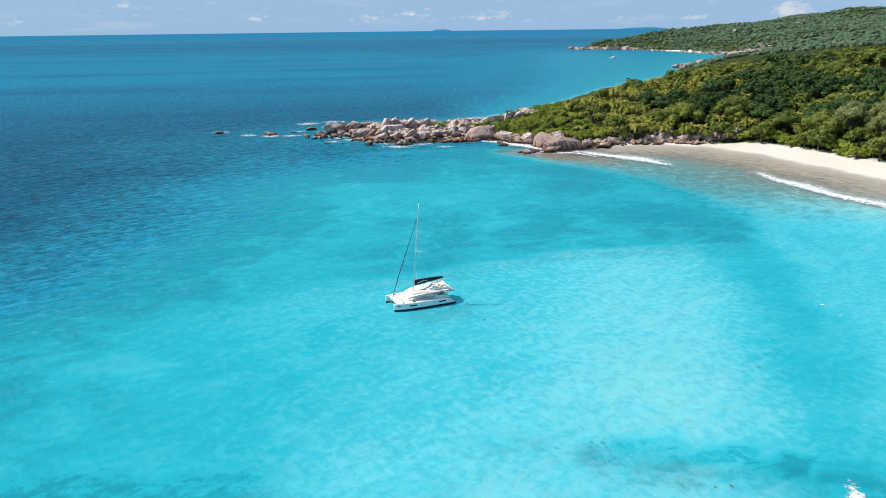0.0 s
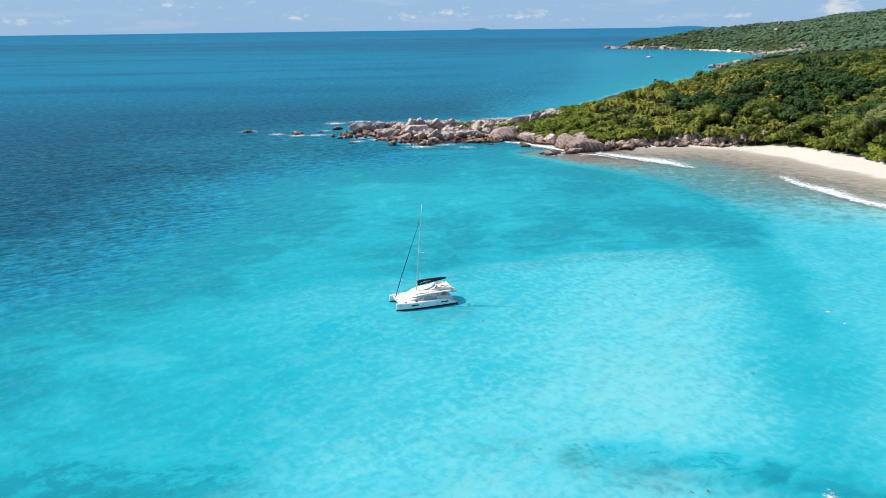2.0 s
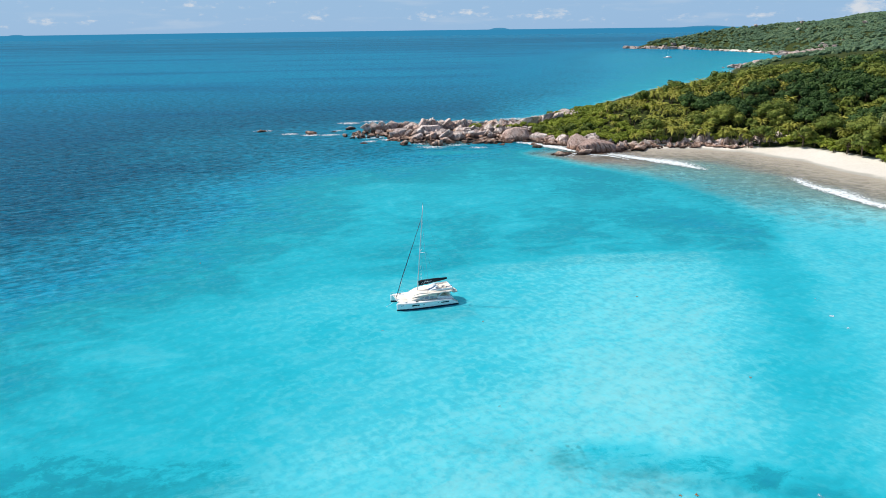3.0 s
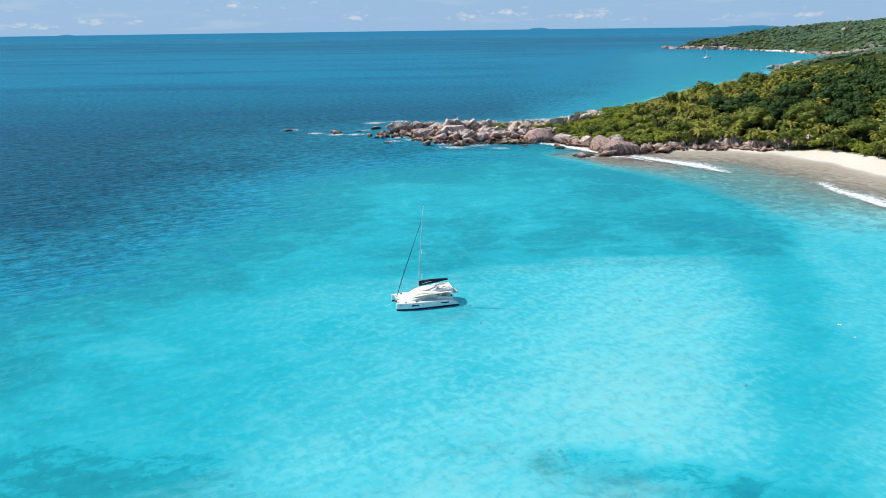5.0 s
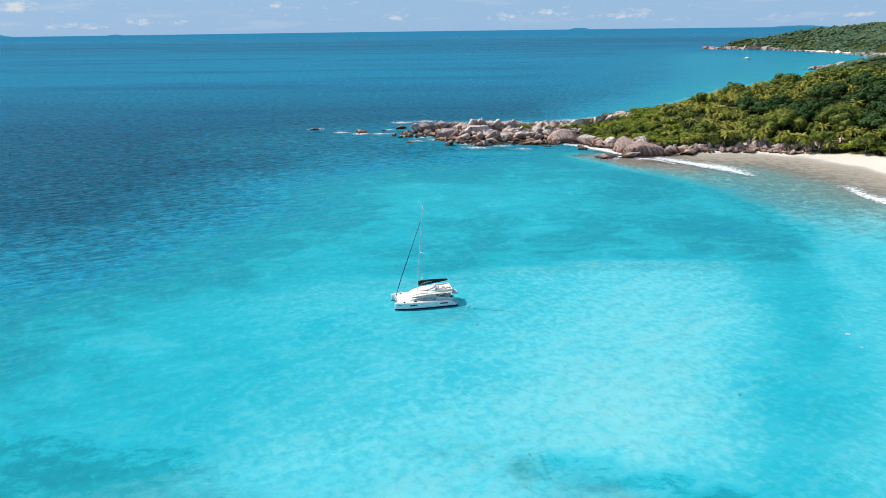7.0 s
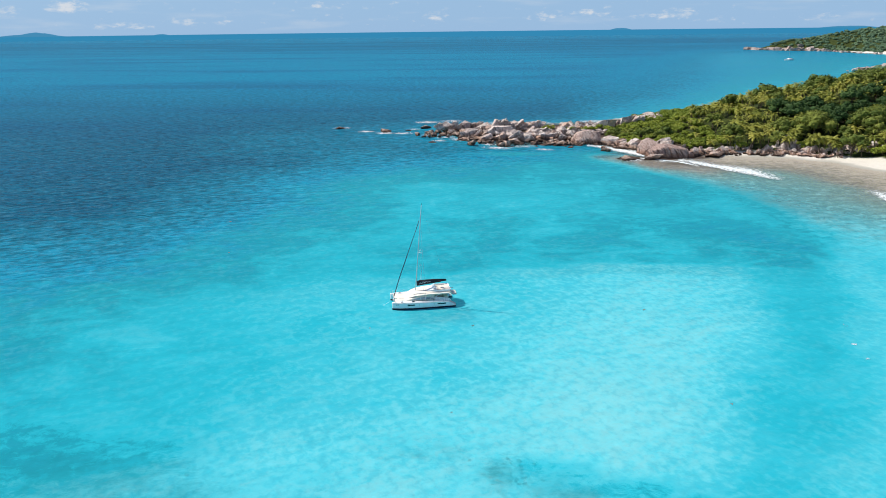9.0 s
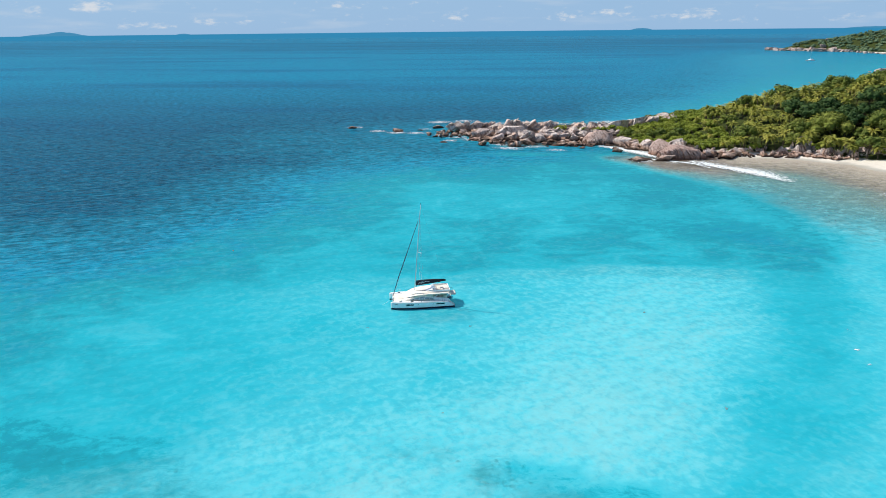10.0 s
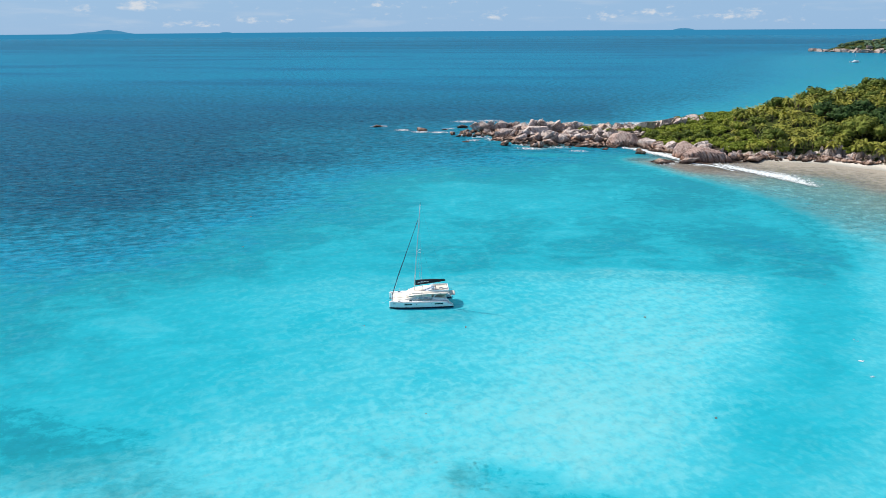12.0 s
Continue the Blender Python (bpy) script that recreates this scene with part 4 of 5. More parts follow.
def many(name, placed, label, category):
    """One mesh of many plants: placed holds (mesh, matrix)."""
    verts, faces, mats, slots, total = [], [], [], [], 0
    for me, m in placed:
        if me.name not in many.cache:
            co = np.empty(len(me.vertices) * 3)
            me.vertices.foreach_get("co", co)
            many.cache[me.name] = (co.reshape(-1, 3), [tuple(p.vertices) for p in me.polygons])
        co, fs = many.cache[me.name]
        a = np.array(m)
        verts.append(co @ a[:3, :3].T + a[:3, 3])
        faces += [tuple(total + i for i in f) for f in fs]
        mat = me.materials[0]
        if mat not in mats:
            mats.append(mat)
        slots += [mats.index(mat)] * len(fs)
        total += len(co)
    me = bpy.data.meshes.new(name)
    me.from_pydata(np.concatenate(verts).tolist(), [], faces)
    for mat in mats:
        me.materials.append(mat)
    me.polygons.foreach_set("material_index", slots)
    return tagged(new(name, me), label, category, kind="stuff")


many.cache = {}
many("small_rocks", heap, "smaller granite rocks wedged between the boulders", "rocks")
rest = []
for key, (kind, meshes, label, category, group) in LABELS.items():
    near = sorted(spots[key], key=lambda p: math.hypot(p[0] - 60, p[1] - 200))
    for i, (x, y) in enumerate(near):
        turn, size, z = r.uniform(0, 360), r.uniform(0.75, 1.2) * (0.75 if x < 112 and y > 330 else 1.0), height_at(x, y) - 0.2
        pair = meshes[r.randrange(len(meshes))]
        if i < 280:
            stand(kind, pair, x, y, z, turn, size, label, category, group)
        else:
            m = pose(x, y, z, 0, 0, turn) @ Matrix.Diagonal((size, size, size, 1))
            rest += [(me, m) for me in pair]
if rest:
    many("hillside_woods", rest, "mixed palms and broadleaf trees further up the hillside", "woods")


# the wooded headland across the bay
def clump_mesh(seed, leaf):
    """A far treetop: an uneven mound of leaf sprays."""
    rg = random.Random(seed)
    core = bmesh.new()
    bmesh.ops.create_icosphere(core, subdivisions=1, radius=2.6)
    shift = Vector((seed * 3.1, 0, 0))
    cv = [v.co * (1 + 0.5 * noise.noise(v.co * 0.6 + shift)) + Vector((0, 0, 1.2)) for v in core.verts]
    core.verts.index_update()
    cf = [tuple(v.index for v in f.verts) for f in core.faces if f.calc_center_median().z > -1.6]
    core.free()
    v, f = cards(rg, Vector((0, 0, 1.2)), 3.0, 16, 1.0)
    k = len(cv)
    return mesh_from("clump", cv + v, cf + [tuple(k + j for j in q) for q in f], leaf)


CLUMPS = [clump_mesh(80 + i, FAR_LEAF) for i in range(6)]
gx, gy = np.random.uniform(440, 1420, 24000), np.random.uniform(850, 1980, 24000)
gz, gl = ground_height(gx, gy)
keep = [(x, y, z) for x, y, z, l in zip(gx, gy, gz, gl) if l > (30 if y > 1660 else 16 if y < 1060 else 5) and l < 640 and math.hypot((x - 742) / 1.5, y - 1238) > 19 and not (l < 12 and 1340 < y < 1600)][:9000]
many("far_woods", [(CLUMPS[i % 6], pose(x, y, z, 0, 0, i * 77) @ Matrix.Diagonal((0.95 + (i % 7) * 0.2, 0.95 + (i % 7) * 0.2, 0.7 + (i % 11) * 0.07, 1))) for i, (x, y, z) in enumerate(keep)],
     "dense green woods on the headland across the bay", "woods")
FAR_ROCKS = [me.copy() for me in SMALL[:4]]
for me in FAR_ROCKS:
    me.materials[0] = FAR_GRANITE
placed = []
for i in range(300):
    f = r.random()
    if i < 120:
        x, y = 592 + 114 * f + r.gauss(0, 6), 1785 - 140 * f + r.gauss(0, 10)
    elif i < 190:
        x, y = 722 + r.gauss(0, 9), 1190 + 130 * f
    elif i > 230:
        x, y = 708 + 26 * f + r.gauss(0, 4), 1640 - 300 * f
    else:
        x, y = 450 + 90 * f + r.gauss(0, 6), 920 + 70 * f + r.gauss(0, 8)
    a = r.uniform(2, 8) * (0.55 if i % 3 else 0.9) * (0.5 if i > 230 else 1.0)
    placed.append((FAR_ROCKS[i % 4], pose(x, y, max(height_at(x, y), 0) + a * 0.3, r.uniform(-20, 20), 0, r.uniform(0, 360)) @ Matrix.Diagonal((a * 1.4, a, a, 1))))
for i in range(64):
    a = r.uniform(2.2, 5.0)
    x, y = 742 + r.gauss(0, 20), 1236 + r.gauss(0, 14)
    placed.append((FAR_ROCKS[i % 4], pose(x, y, height_at(x, y) + a * 0.5, r.uniform(-20, 20), 0, r.uniform(0, 360)) @ Matrix.Diagonal((a * 1.2, a, a, 1))))
for i in range(9):
    x, y = r.uniform(620, 1000), r.uniform(1300, 1760)
    z, land = height_at(x, y), float(inland(np.array([x]), np.array([y]))[0])
    if land > 25:
        a = r.uniform(3, 5)
        placed.append((FAR_ROCKS[i % 4], pose(x, y, z + 5, r.uniform(-20, 20), 0, r.uniform(0, 360)) @ Matrix.Diagonal((a * 1.3, a, a * 0.8, 1))))
many("far_rocks", placed, "pale granite rocks along the far headland's shore", "rocks")


# ---- foam, surf and drift ----
def foam_material():
    m, n = material("sea_foam")
    w = place(n)
    edge = n.add("ShaderNodeAttribute", attribute_name="edge").outputs["Fac"]
    lace = n.math("ADD", n.math("MULTIPLY", n.noise(w, 0.8, 6, 0.7, 0.5), 0.75), n.math("MULTIPLY", n.noise(w, 2.6, 3, 0.6), 0.25))
    show = n.step(n.math("ADD", n.math("MULTIPLY", edge, 0.5), n.math("MULTIPLY", n.math("SUBTRACT", lace, 0.5), 3.2)), 0.1, 0.75)
    froth = n.add("ShaderNodeBsdfDiffuse", {0: n.ramp(lace, ((0.3, (0.62, 0.72, 0.74)), (0.65, (0.88, 0.9, 0.9))))})
    clear = n.add("ShaderNodeBsdfTransparent")
    both = n.add("ShaderNodeMixShader", {0: show, 1: clear.outputs[0], 2: froth.outputs[0]})
    n.add("ShaderNodeOutputMaterial", {0: both.outputs[0]})
    return m


FOAM = foam_material()


def foam_mesh(name, verts, faces, edge):
    me = mesh_from(name, verts, faces, FOAM, True)
    at = me.attributes.new("edge", "FLOAT", "POINT")
    at.data.foreach_set("value", np.asarray(edge, np.float32))
    return me


def breaker(line, wide, high, label, seed):
    """A wave running up the shore: a low ridge of broken water along a line of the plan."""
    rg = random.Random(seed)
    verts, faces, edge = [], [], []
    pts = []
    for (ax, ay), (bx, by) in zip(line, line[1:]):
        k = max(2, int(math.dist((ax, ay), (bx, by)) / 1.5))
        pts += [(ax + (bx - ax) * i / k, ay + (by - ay) * i / k) for i in range(k)]
    pts.append(line[-1])
    for i, (x, y) in enumerate(pts):
        a, b = pts[max(i - 1, 0)], pts[min(i + 1, len(pts) - 1)]
        d = Vector((b[0] - a[0], b[1] - a[1])).normalized()
        along = i / (len(pts) - 1)
        taper = math.sin(math.pi * min(1, max(0, along))) ** 0.4
        w = wide * (0.5 + 0.5 * taper) * (1 + 0.15 * math.sin(i * 0.33 + seed))
        sway = 0.8 * math.sin(i * 0.31 + seed) + rg.uniform(-0.2, 0.2)
        for j in range(7):
            f = j / 6
            off = (f - 0.35) * w + sway
            verts.append((x - d.y * off, y + d.x * off, 0.05 + high * math.exp(-((f - 0.3) / 0.16) ** 2) * taper))
            edge.append(1.8 * taper * ((1 - abs(f - 0.32) / 0.68) ** 1.3 if f > 0.32 else (f / 0.32) ** 0.7))
    for i in range(len(pts) - 1):
        for j in range(6):
            k = i * 7 + j
            faces.append((k, k + 7, k + 8, k + 1))
    ob = new("breaking_wave", foam_mesh("breaking_wave", verts, faces, edge))
    return tagged(ob, label, "wave", kind="stuff")


def foam_patch(x, y, wide, deep, turn, strong=1.0):
    verts, faces, edge = [(0, 0, 0.12)], [], [strong]
    rings, sides = 5, 20
    for i in range(1, rings + 1):
        for k in range(sides):
            t = 2 * math.pi * k / sides
            f = i / rings
            verts.append((wide * f * math.cos(t), deep * f * math.sin(t), 0.12 - 0.06 * f))
            edge.append(strong * (1 - f) ** 0.8)
    for k in range(sides):
        faces.append((0, 1 + k, 1 + (k + 1) % sides))
    for i in range(rings - 1):
        for k in range(sides):
            a, b = 1 + i * sides + k, 1 + i * sides + (k + 1) % sides
            faces.append((a, a + sides, b + sides, b))
    ob = new("sea_foam", foam_mesh("sea_foam", verts, faces, edge))
    ob.matrix_basis = pose(x, y, 0, 0, 0, turn)
    return tagged(ob, "white wash of foam round the rocks", "foam", kind="stuff")


breaker([(88, 316), (95, 309), (104, 298), (112, 285), (119, 273)], 15.0, 0.25, "white breaking wave running up to the beach", 1)
breaker([(142, 256), (142, 234), (144, 220), (147, 208), (152, 188), (156, 178)], 12.0, 0.3, "long white breaker along the shallow reef", 2)
breaker([(54, 356), (61, 352), (68, 341), (74, 331), (80, 322)], 13.0, 0.3, "white wash rolling into the rocky cove", 3)
breaker([(72, 322), (81, 315), (88, 310), (96, 299)], 4.0, 0.15, "thin white wash below the fluted outcrop", 4)
# wash round the rocks: x, y, half width, half depth, turn, strength
TIP_WASH = [(-64, 404, 6, 2.6, 5, 0.95), (-52, 398, 6.5, 3.0, -5, 1.0), (-41, 397, 7, 2.4, 0, 0.9), (-38, 413, 5, 2.4, 0, 0.6), (-33, 446, 9, 4.0, 0, 0.9),
            (-18, 452, 9, 3.5, 0, 0.8), (-25, 390, 6, 3.5, 0, 0.85), (-16, 382, 7, 2.4, 20, 0.8), (-9, 374, 6, 3, -20, 0.95), (-19, 370, 5, 2.4, 0, 0.8),
            (-81, 419, 6, 3, 0, 0.8)]
COVE_WASH = [(12, 347, 9, 3, -5, 0.8), (24, 351, 7, 2.4, 10, 0.7), (34, 342, 5.5, 2, -10, 0.8), (70, 315, 5.5, 3.2, 0, 1.0), (6, 358, 6, 2, -35, 0.8),
             (84, 311, 6, 2.2, 0, 0.7), (5, 442, 9, 3, 0, 0.6), (40, 440, 12, 3, 0, 0.6), (70, 449, 14, 4, 20, 0.8), (88, 458, 10, 4, 30, 0.7)]
for x, y, wide, deep, turn, strong in TIP_WASH + COVE_WASH:
    foam_patch(x, y, wide * 1.0, deep * 1.9, turn, strong * 1.15)
for x, y, wide in ((79, 134, 0.8), (76.6, 125, 0.8), (76, 119, 0.8), (84, 165, 0.5)):
    foam_patch(x, y, wide * 1.0, wide * 0.7, 30 + 40 * x, 0.7)
foam_patch(39.6, 68.2, 4.0, 1.3, 62, 1.6)

CORAL = plain("coral", rgb(112, 104, 78), 0.9, vary=0.3, scale=2.5)


def coral_head(x, y, size, seed):
    """A lumpy head of coral on the sea bed."""
    bm = bmesh.new()
    bmesh.ops.create_icosphere(bm, subdivisions=3, radius=1.0)
    shift = Vector((seed * 7.3, seed * 1.9, 0))
    for v in bm.verts:
        v.co *= 1 + 0.45 * noise.noise(v.co * 1.3 + shift) + 0.25 * noise.noise(v.co * 3.4 + shift)
    ob = link_mesh("coral_head", bm, CORAL)
    ob.matrix_basis = pose(x, y, height_at(x, y) + size * 0.1, 0, 0, seed * 50) @ Matrix.Diagonal((size * 1.3, size, size * 0.5, 1))
    return tagged(ob, "brown lumpy coral head on the pale seabed", "coral", "coral heads")


rg = random.Random(21)
for k in range(70):
    if k < 48:
        x, y = 13.5 + rg.gauss(0, 2.2), 84.9 + rg.gauss(0, 1.2)
    else:
        x, y = -44 + rg.gauss(0, 8), 80 + rg.gauss(0, 3)
    coral_head(x, y, rg.uniform(0.12, 0.3), k)

DRIFT = plain("drift_weed", rgb(190, 130, 78), 0.8, vary=0.3, scale=4)


def drift_weed(x, y, size, seed):
    """A small floating tangle of brown weed."""
    rg = random.Random(seed)
    verts, faces = [], []
    for _ in range(7):
        p = [Vector((rg.uniform(-0.5, 0.5), rg.uniform(-0.4, 0.4), 0.02))]
        for _ in range(3):
            p.append(p[-1] + Vector((rg.uniform(-0.4, 0.4), rg.uniform(-0.3, 0.3), rg.uniform(-0.03, 0.06))))
        tube(verts, faces, p, [0.1, 0.12, 0.1, 0.05], 5)
    ob = new("floating_weed", mesh_from("floating_weed", verts, faces, DRIFT, True))
    ob.matrix_basis = pose(x, y, 0.03, 0, 0, rg.uniform(0, 360)) @ Matrix.Diagonal((size, size, size, 1))
    return tagged(ob, "small brown tangle of weed afloat on the sea", "seaweed", "floating weed")


for i, (x, y, size) in enumerate(((-59, 175, 1.1), (-70, 206, 0.9), (7, 130, 0.9), (42, 140, 0.9), (-13, 128, 0.6), (48, 102, 0.6), (26, 73, 0.9), (24, 73, 0.6), (5, 97, 0.5))):
    drift_weed(x, y, size * 0.45, i)


# ---- the catamaran ----
def ring(x, y, half, z0, z1, sides=20, power=4.0, lean=0.0):
    """A rounded box outline across the boat at x."""
    out = []
    for k in range(sides):
        t = 2 * math.pi * (k + 0.5) / sides
        c, s = math.cos(t), math.sin(t)
        u = math.copysign(abs(c) ** (2 / power), c)
        v = math.copysign(abs(s) ** (2 / power), s)
        out.append((x + lean * (v + 1) / 2, y + half * u * (1 - 0.06 * (v + 1) / 2), (z0 + z1) / 2 + (z1 - z0) / 2 * v))
    return out


def loft(rings):
    """A closed skin through outlines of equal count."""
    bm = bmesh.new()
    rows = [[bm.verts.new(p) for p in rg] for rg in rings]
    n_ = len(rows[0])
    for a, b in zip(rows, rows[1:]):
        for k in range(n_):
            bm.faces.new((a[k], a[(k + 1) % n_], b[(k + 1) % n_], b[k]))
    bm.faces.new(rows[0][::-1])
    bm.faces.new(rows[-1])
    bmesh.ops.recalc_face_normals(bm, faces=bm.faces)
    return bm


def box(x0, x1, y0, y1, z0, z1, bevel=0.03):
    bm = bmesh.new()
    bmesh.ops.create_cube(bm, size=1, matrix=Matrix.Translation(((x0 + x1) / 2, (y0 + y1) / 2, (z0 + z1) / 2)) @ Matrix.Diagonal((x1 - x0, y1 - y0, z1 - z0, 1)))
    if bevel:
        bmesh.ops.bevel(bm, geom=bm.edges[:], offset=bevel, segments=2, affect="EDGES")
    return bm


def rod(points, radius, sides=6):
    radii = radius if isinstance(radius, (list, tuple)) else [radius] * len(points)
    verts, faces = [], []
    tube(verts, faces, points, radii, sides)
    bm = bmesh.new()
    vs = [bm.verts.new(v) for v in verts]
    for f in faces:
        bm.faces.new([vs[i] for i in f])
    return bm


HULL_Y = 2.72
STATIONS = [(-6.75, 0.06, 1.72), (-6.4, 0.2, 1.72), (-5.6, 0.42, 1.70), (-4.4, 0.64, 1.67), (-2.8, 0.8, 1.64), (-0.6, 0.86, 1.62), (2.0, 0.86, 1.60), (4.2, 0.82, 1.56), (5.2, 0.78, 1.42), (5.9, 0.74, 0.95), (6.6, 0.7, 0.45)]


def hull_half(x):
    xs = [s[0] for s in STATIONS]
    return float(np.interp(x, xs, [s[1] for s in STATIONS]))


def hull_skin(y, low, high, grow=0.0):
    """A slender hull's skin between two heights; high None: up to the deck."""
    rings = []
    for x, half, deck in STATIONS:
        top = deck if high is None else min(high, deck)
        out = []
        levels = [low + (top - low) * f for f in (0, 0.2, 0.45, 0.7, 0.9, 1.0)]
        for z in levels:
            f = min(1.0, max(0.0, (z + 0.75) / 1.4))
            out.append((x, y + (half + grow) * (0.25 + 0.75 * f ** 0.55), z))
        rings.append(out + [(px, 2 * y - py, pz) for px, py, pz in out[::-1]])
    return loft(rings)


def hull(y, boat):
    ob = part("hull", hull_skin(y, -0.7, None), WHITE, boat, "white gelcoat hull with plumb bow", True)
    part("boot_stripe", hull_skin(y, -0.3, 0.38, 0.012), NAVY, ob, "navy blue stripe at the waterline", True)
    for side in (-1, 1):
        for x0, x1, z0, z1 in ((-3.6, -1.6, 0.92, 1.27), (2.6, 4.4, 0.92, 1.27)):
            outer = y + side * (hull_half((x0 + x1) / 2) - 0.02)
            part("hull_window", box(x0, x1, outer - 0.035, outer + 0.035, z0, z1, 0.03), GLASSY, ob, "long dark tinted hull window")
        for x in (-1.1, 2.0):
            outer = y + side * (hull_half(x) - 0.02)
            part("porthole", box(x - 0.14, x + 0.14, outer - 0.035, outer + 0.035, 1.02, 1.2, 0.04), GLASSY, ob, "small dark porthole")
        part("rub_rail", rod([(x, y + side * (hull_half(x) + 0.01), float(np.interp(x, [s[0] for s in STATIONS], [s[2] for s in STATIONS])) - 0.1) for x in (-6.5, -5.6, -4.4, -2.8, -0.6, 2, 4.2, 5.0)], 0.03), DECK, ob)
    mark = -1 if y < 0 else 1
    part("name_mark", box(-6.0, -4.9, y + mark * 0.40, y + mark * 0.47, 1.18, 1.27, 0.0), NAVY, ob, "faint dark lettering strip")
    for i in range(3):
        part("transom_step", box(5.25 + i * 0.42, 5.75 + i * 0.42, y - 0.6, y + 0.6, 1.15 - i * 0.33, 1.22 - i * 0.33, 0.02), DECK, ob, "moulded boarding step")
    return ob


def catamaran():
    boat = new("catamaran")
    tagged(boat, "white sailing catamaran at anchor with sails stowed under a black cover", "boat")
    for y in (-HULL_Y, HULL_Y):
        hull(y, boat)
    part("bridgedeck", loft([ring(x, 0, 2.6, z0, z1) for x, z0, z1 in ((-5.5, 1.35, 1.64), (-5.0, 1.2, 1.67), (-3.3, 0.9, 1.68), (0, 0.75, 1.65), (4.8, 0.75, 1.62), (5.3, 0.85, 1.5))]), DECK, boat, "cream non-slip deck", True)
    part("crossbeam", rod([(-6.2, -2.6, 1.62), (-6.2, 2.6, 1.62)], 0.1, 8), ALLOY, boat, "alloy forward crossbeam", True)
    part("longeron", box(-6.25, -5.3, -0.16, 0.16, 1.56, 1.66), WHITE, boat)
    for y0, y1 in ((-2.3, -0.2), (0.2, 2.3)):
        part("trampoline", box(-6.15, -5.45, y0, y1, 1.55, 1.58, 0.0), DECK, boat, "pale mesh trampoline between the bows")
    # saloon
    roof = [(-3.9, 2.1, 1.74), (-3.2, 2.35, 2.05), (-2.2, 2.5, 2.45), (-1.0, 2.55, 2.78), (0.4, 2.6, 2.95), (2.2, 2.6, 3.0)]
    saloon = part("saloon", loft([ring(x, 0, half, 1.5, top, power=5) for x, half, top in roof]), DECK, boat, "cream-white moulded saloon", True)
    for side in (-1, 1):
        bm = bmesh.new()
        low, top = [], []
        for x in np.linspace(-2.2, 2.1, 12):
            half = float(np.interp(x, [r_[0] for r_ in roof], [r_[1] for r_ in roof])) - 0.02
            arch = math.sin(math.pi * min(1, (x + 2.4) / 4.9))
            low.append(bm.verts.new((x, side * (half + 0.035), 1.9)))
            top.append(bm.verts.new((x, side * (half - 0.02), 1.95 + 0.5 * arch)))
        for a, b, c, d in zip(low, low[1:], top[1:], top):
            bm.faces.new((a, b, c, d) if side < 0 else (d, c, b, a))
        bmesh.ops.solidify(bm, geom=bm.faces[:], thickness=0.03)
        part("saloon_window", bm, PALE_GLASS, saloon, "pale arched side window")
        for x in (-0.9, 0.2, 1.3):
            part("mullion", rod([(x, side * 2.66, 1.9), (x + 0.2, side * 2.6, 2.42)], 0.07), WHITE, saloon)
    for y in (-1.6, -0.55, 0.55, 1.6):
        part("front_window", loft([ring(-2.96, y, 0.42, 2.14, 2.2, 8), ring(-2.4, y, 0.42, 2.38, 2.44, 8)]), PALE_GLASS, saloon, "pale raked front window")
    # cockpit
    part("cockpit_floor", box(2.2, 5.2, -2.2, 2.2, 1.52, 1.64), DECK, boat)
    part("saloon_door", box(2.2, 2.26, -1.0, 1.0, 1.64, 2.9, 0.0), GLASSY, boat, "dark glass saloon door")
    part("cockpit_seat", box(4.3, 5.1, -2.2, 1.6, 1.6, 2.15, 0.08), DECK, boat, "cream cushioned cockpit seat")
    part("cockpit_table", box(3.1, 4.0, -1.5, 0.2, 2.25, 2.33), WHITE, boat)
    part("table_leg", box(3.5, 3.6, -0.7, -0.6, 1.6, 2.25, 0.0), ALLOY, boat)
    for y in (-2.45, 2.45):
        part("cockpit_coaming", loft([ring(2.2, y, 0.2, 1.5, 2.3, 12), ring(3.6, y, 0.2, 1.5, 2.15, 12), ring(5.2, y, 0.18, 1.4, 1.9, 12), ring(5.7, y, 0.14, 1.2, 1.5, 12)]), WHITE, boat, "", True)
        part("roof_post", rod([(5.0, y, 1.7), (5.25, y * 0.97, 3.1)], 0.06), STEEL, boat)
        part("roof_strut", rod([(2.4, y, 2.2), (3.3, y, 3.1)], 0.11), WHITE, boat)
    part("hardtop", loft([ring(x, 0, half, z0, z1, power=6) for x, half, z0, z1 in ((-3.25, 1.7, 2.14, 2.22), (-2.5, 2.15, 2.46, 2.58), (-1.4, 2.55, 2.7, 2.92), (0.6, 2.8, 2.94, 3.16), (3.0, 2.85, 3.0, 3.22), (5.2, 2.75, 3.0, 3.2), (5.9, 2.3, 3.04, 3.14))]), DECK, boat, "cream moulded hardtop over the cockpit", True)
    # helm station on the hardtop
    part("upper_roof", loft([ring(x, 0, half, z0, z1, power=5) for x, half, z0, z1 in ((-2.3, 1.2, 2.6, 2.75), (-1.7, 1.8, 2.75, 2.98), (-0.6, 2.1, 2.9, 3.22), (2.0, 2.25, 3.0, 3.38), (4.8, 2.2, 3.0, 3.38), (5.4, 1.9, 3.05, 3.28))]), DECK, boat, "cream-white raised upper roof", True)
    fly = part("flybridge", loft([ring(x, 0, half, 3.3, top, power=5) for x, half, top in ((0.0, 1.5, 3.36), (0.8, 1.65, 3.62), (1.3, 1.7, 3.8), (1.6, 1.65, 3.76))]), WHITE, boat, "white helm station moulding", True)
    fly.location.x = 0.8
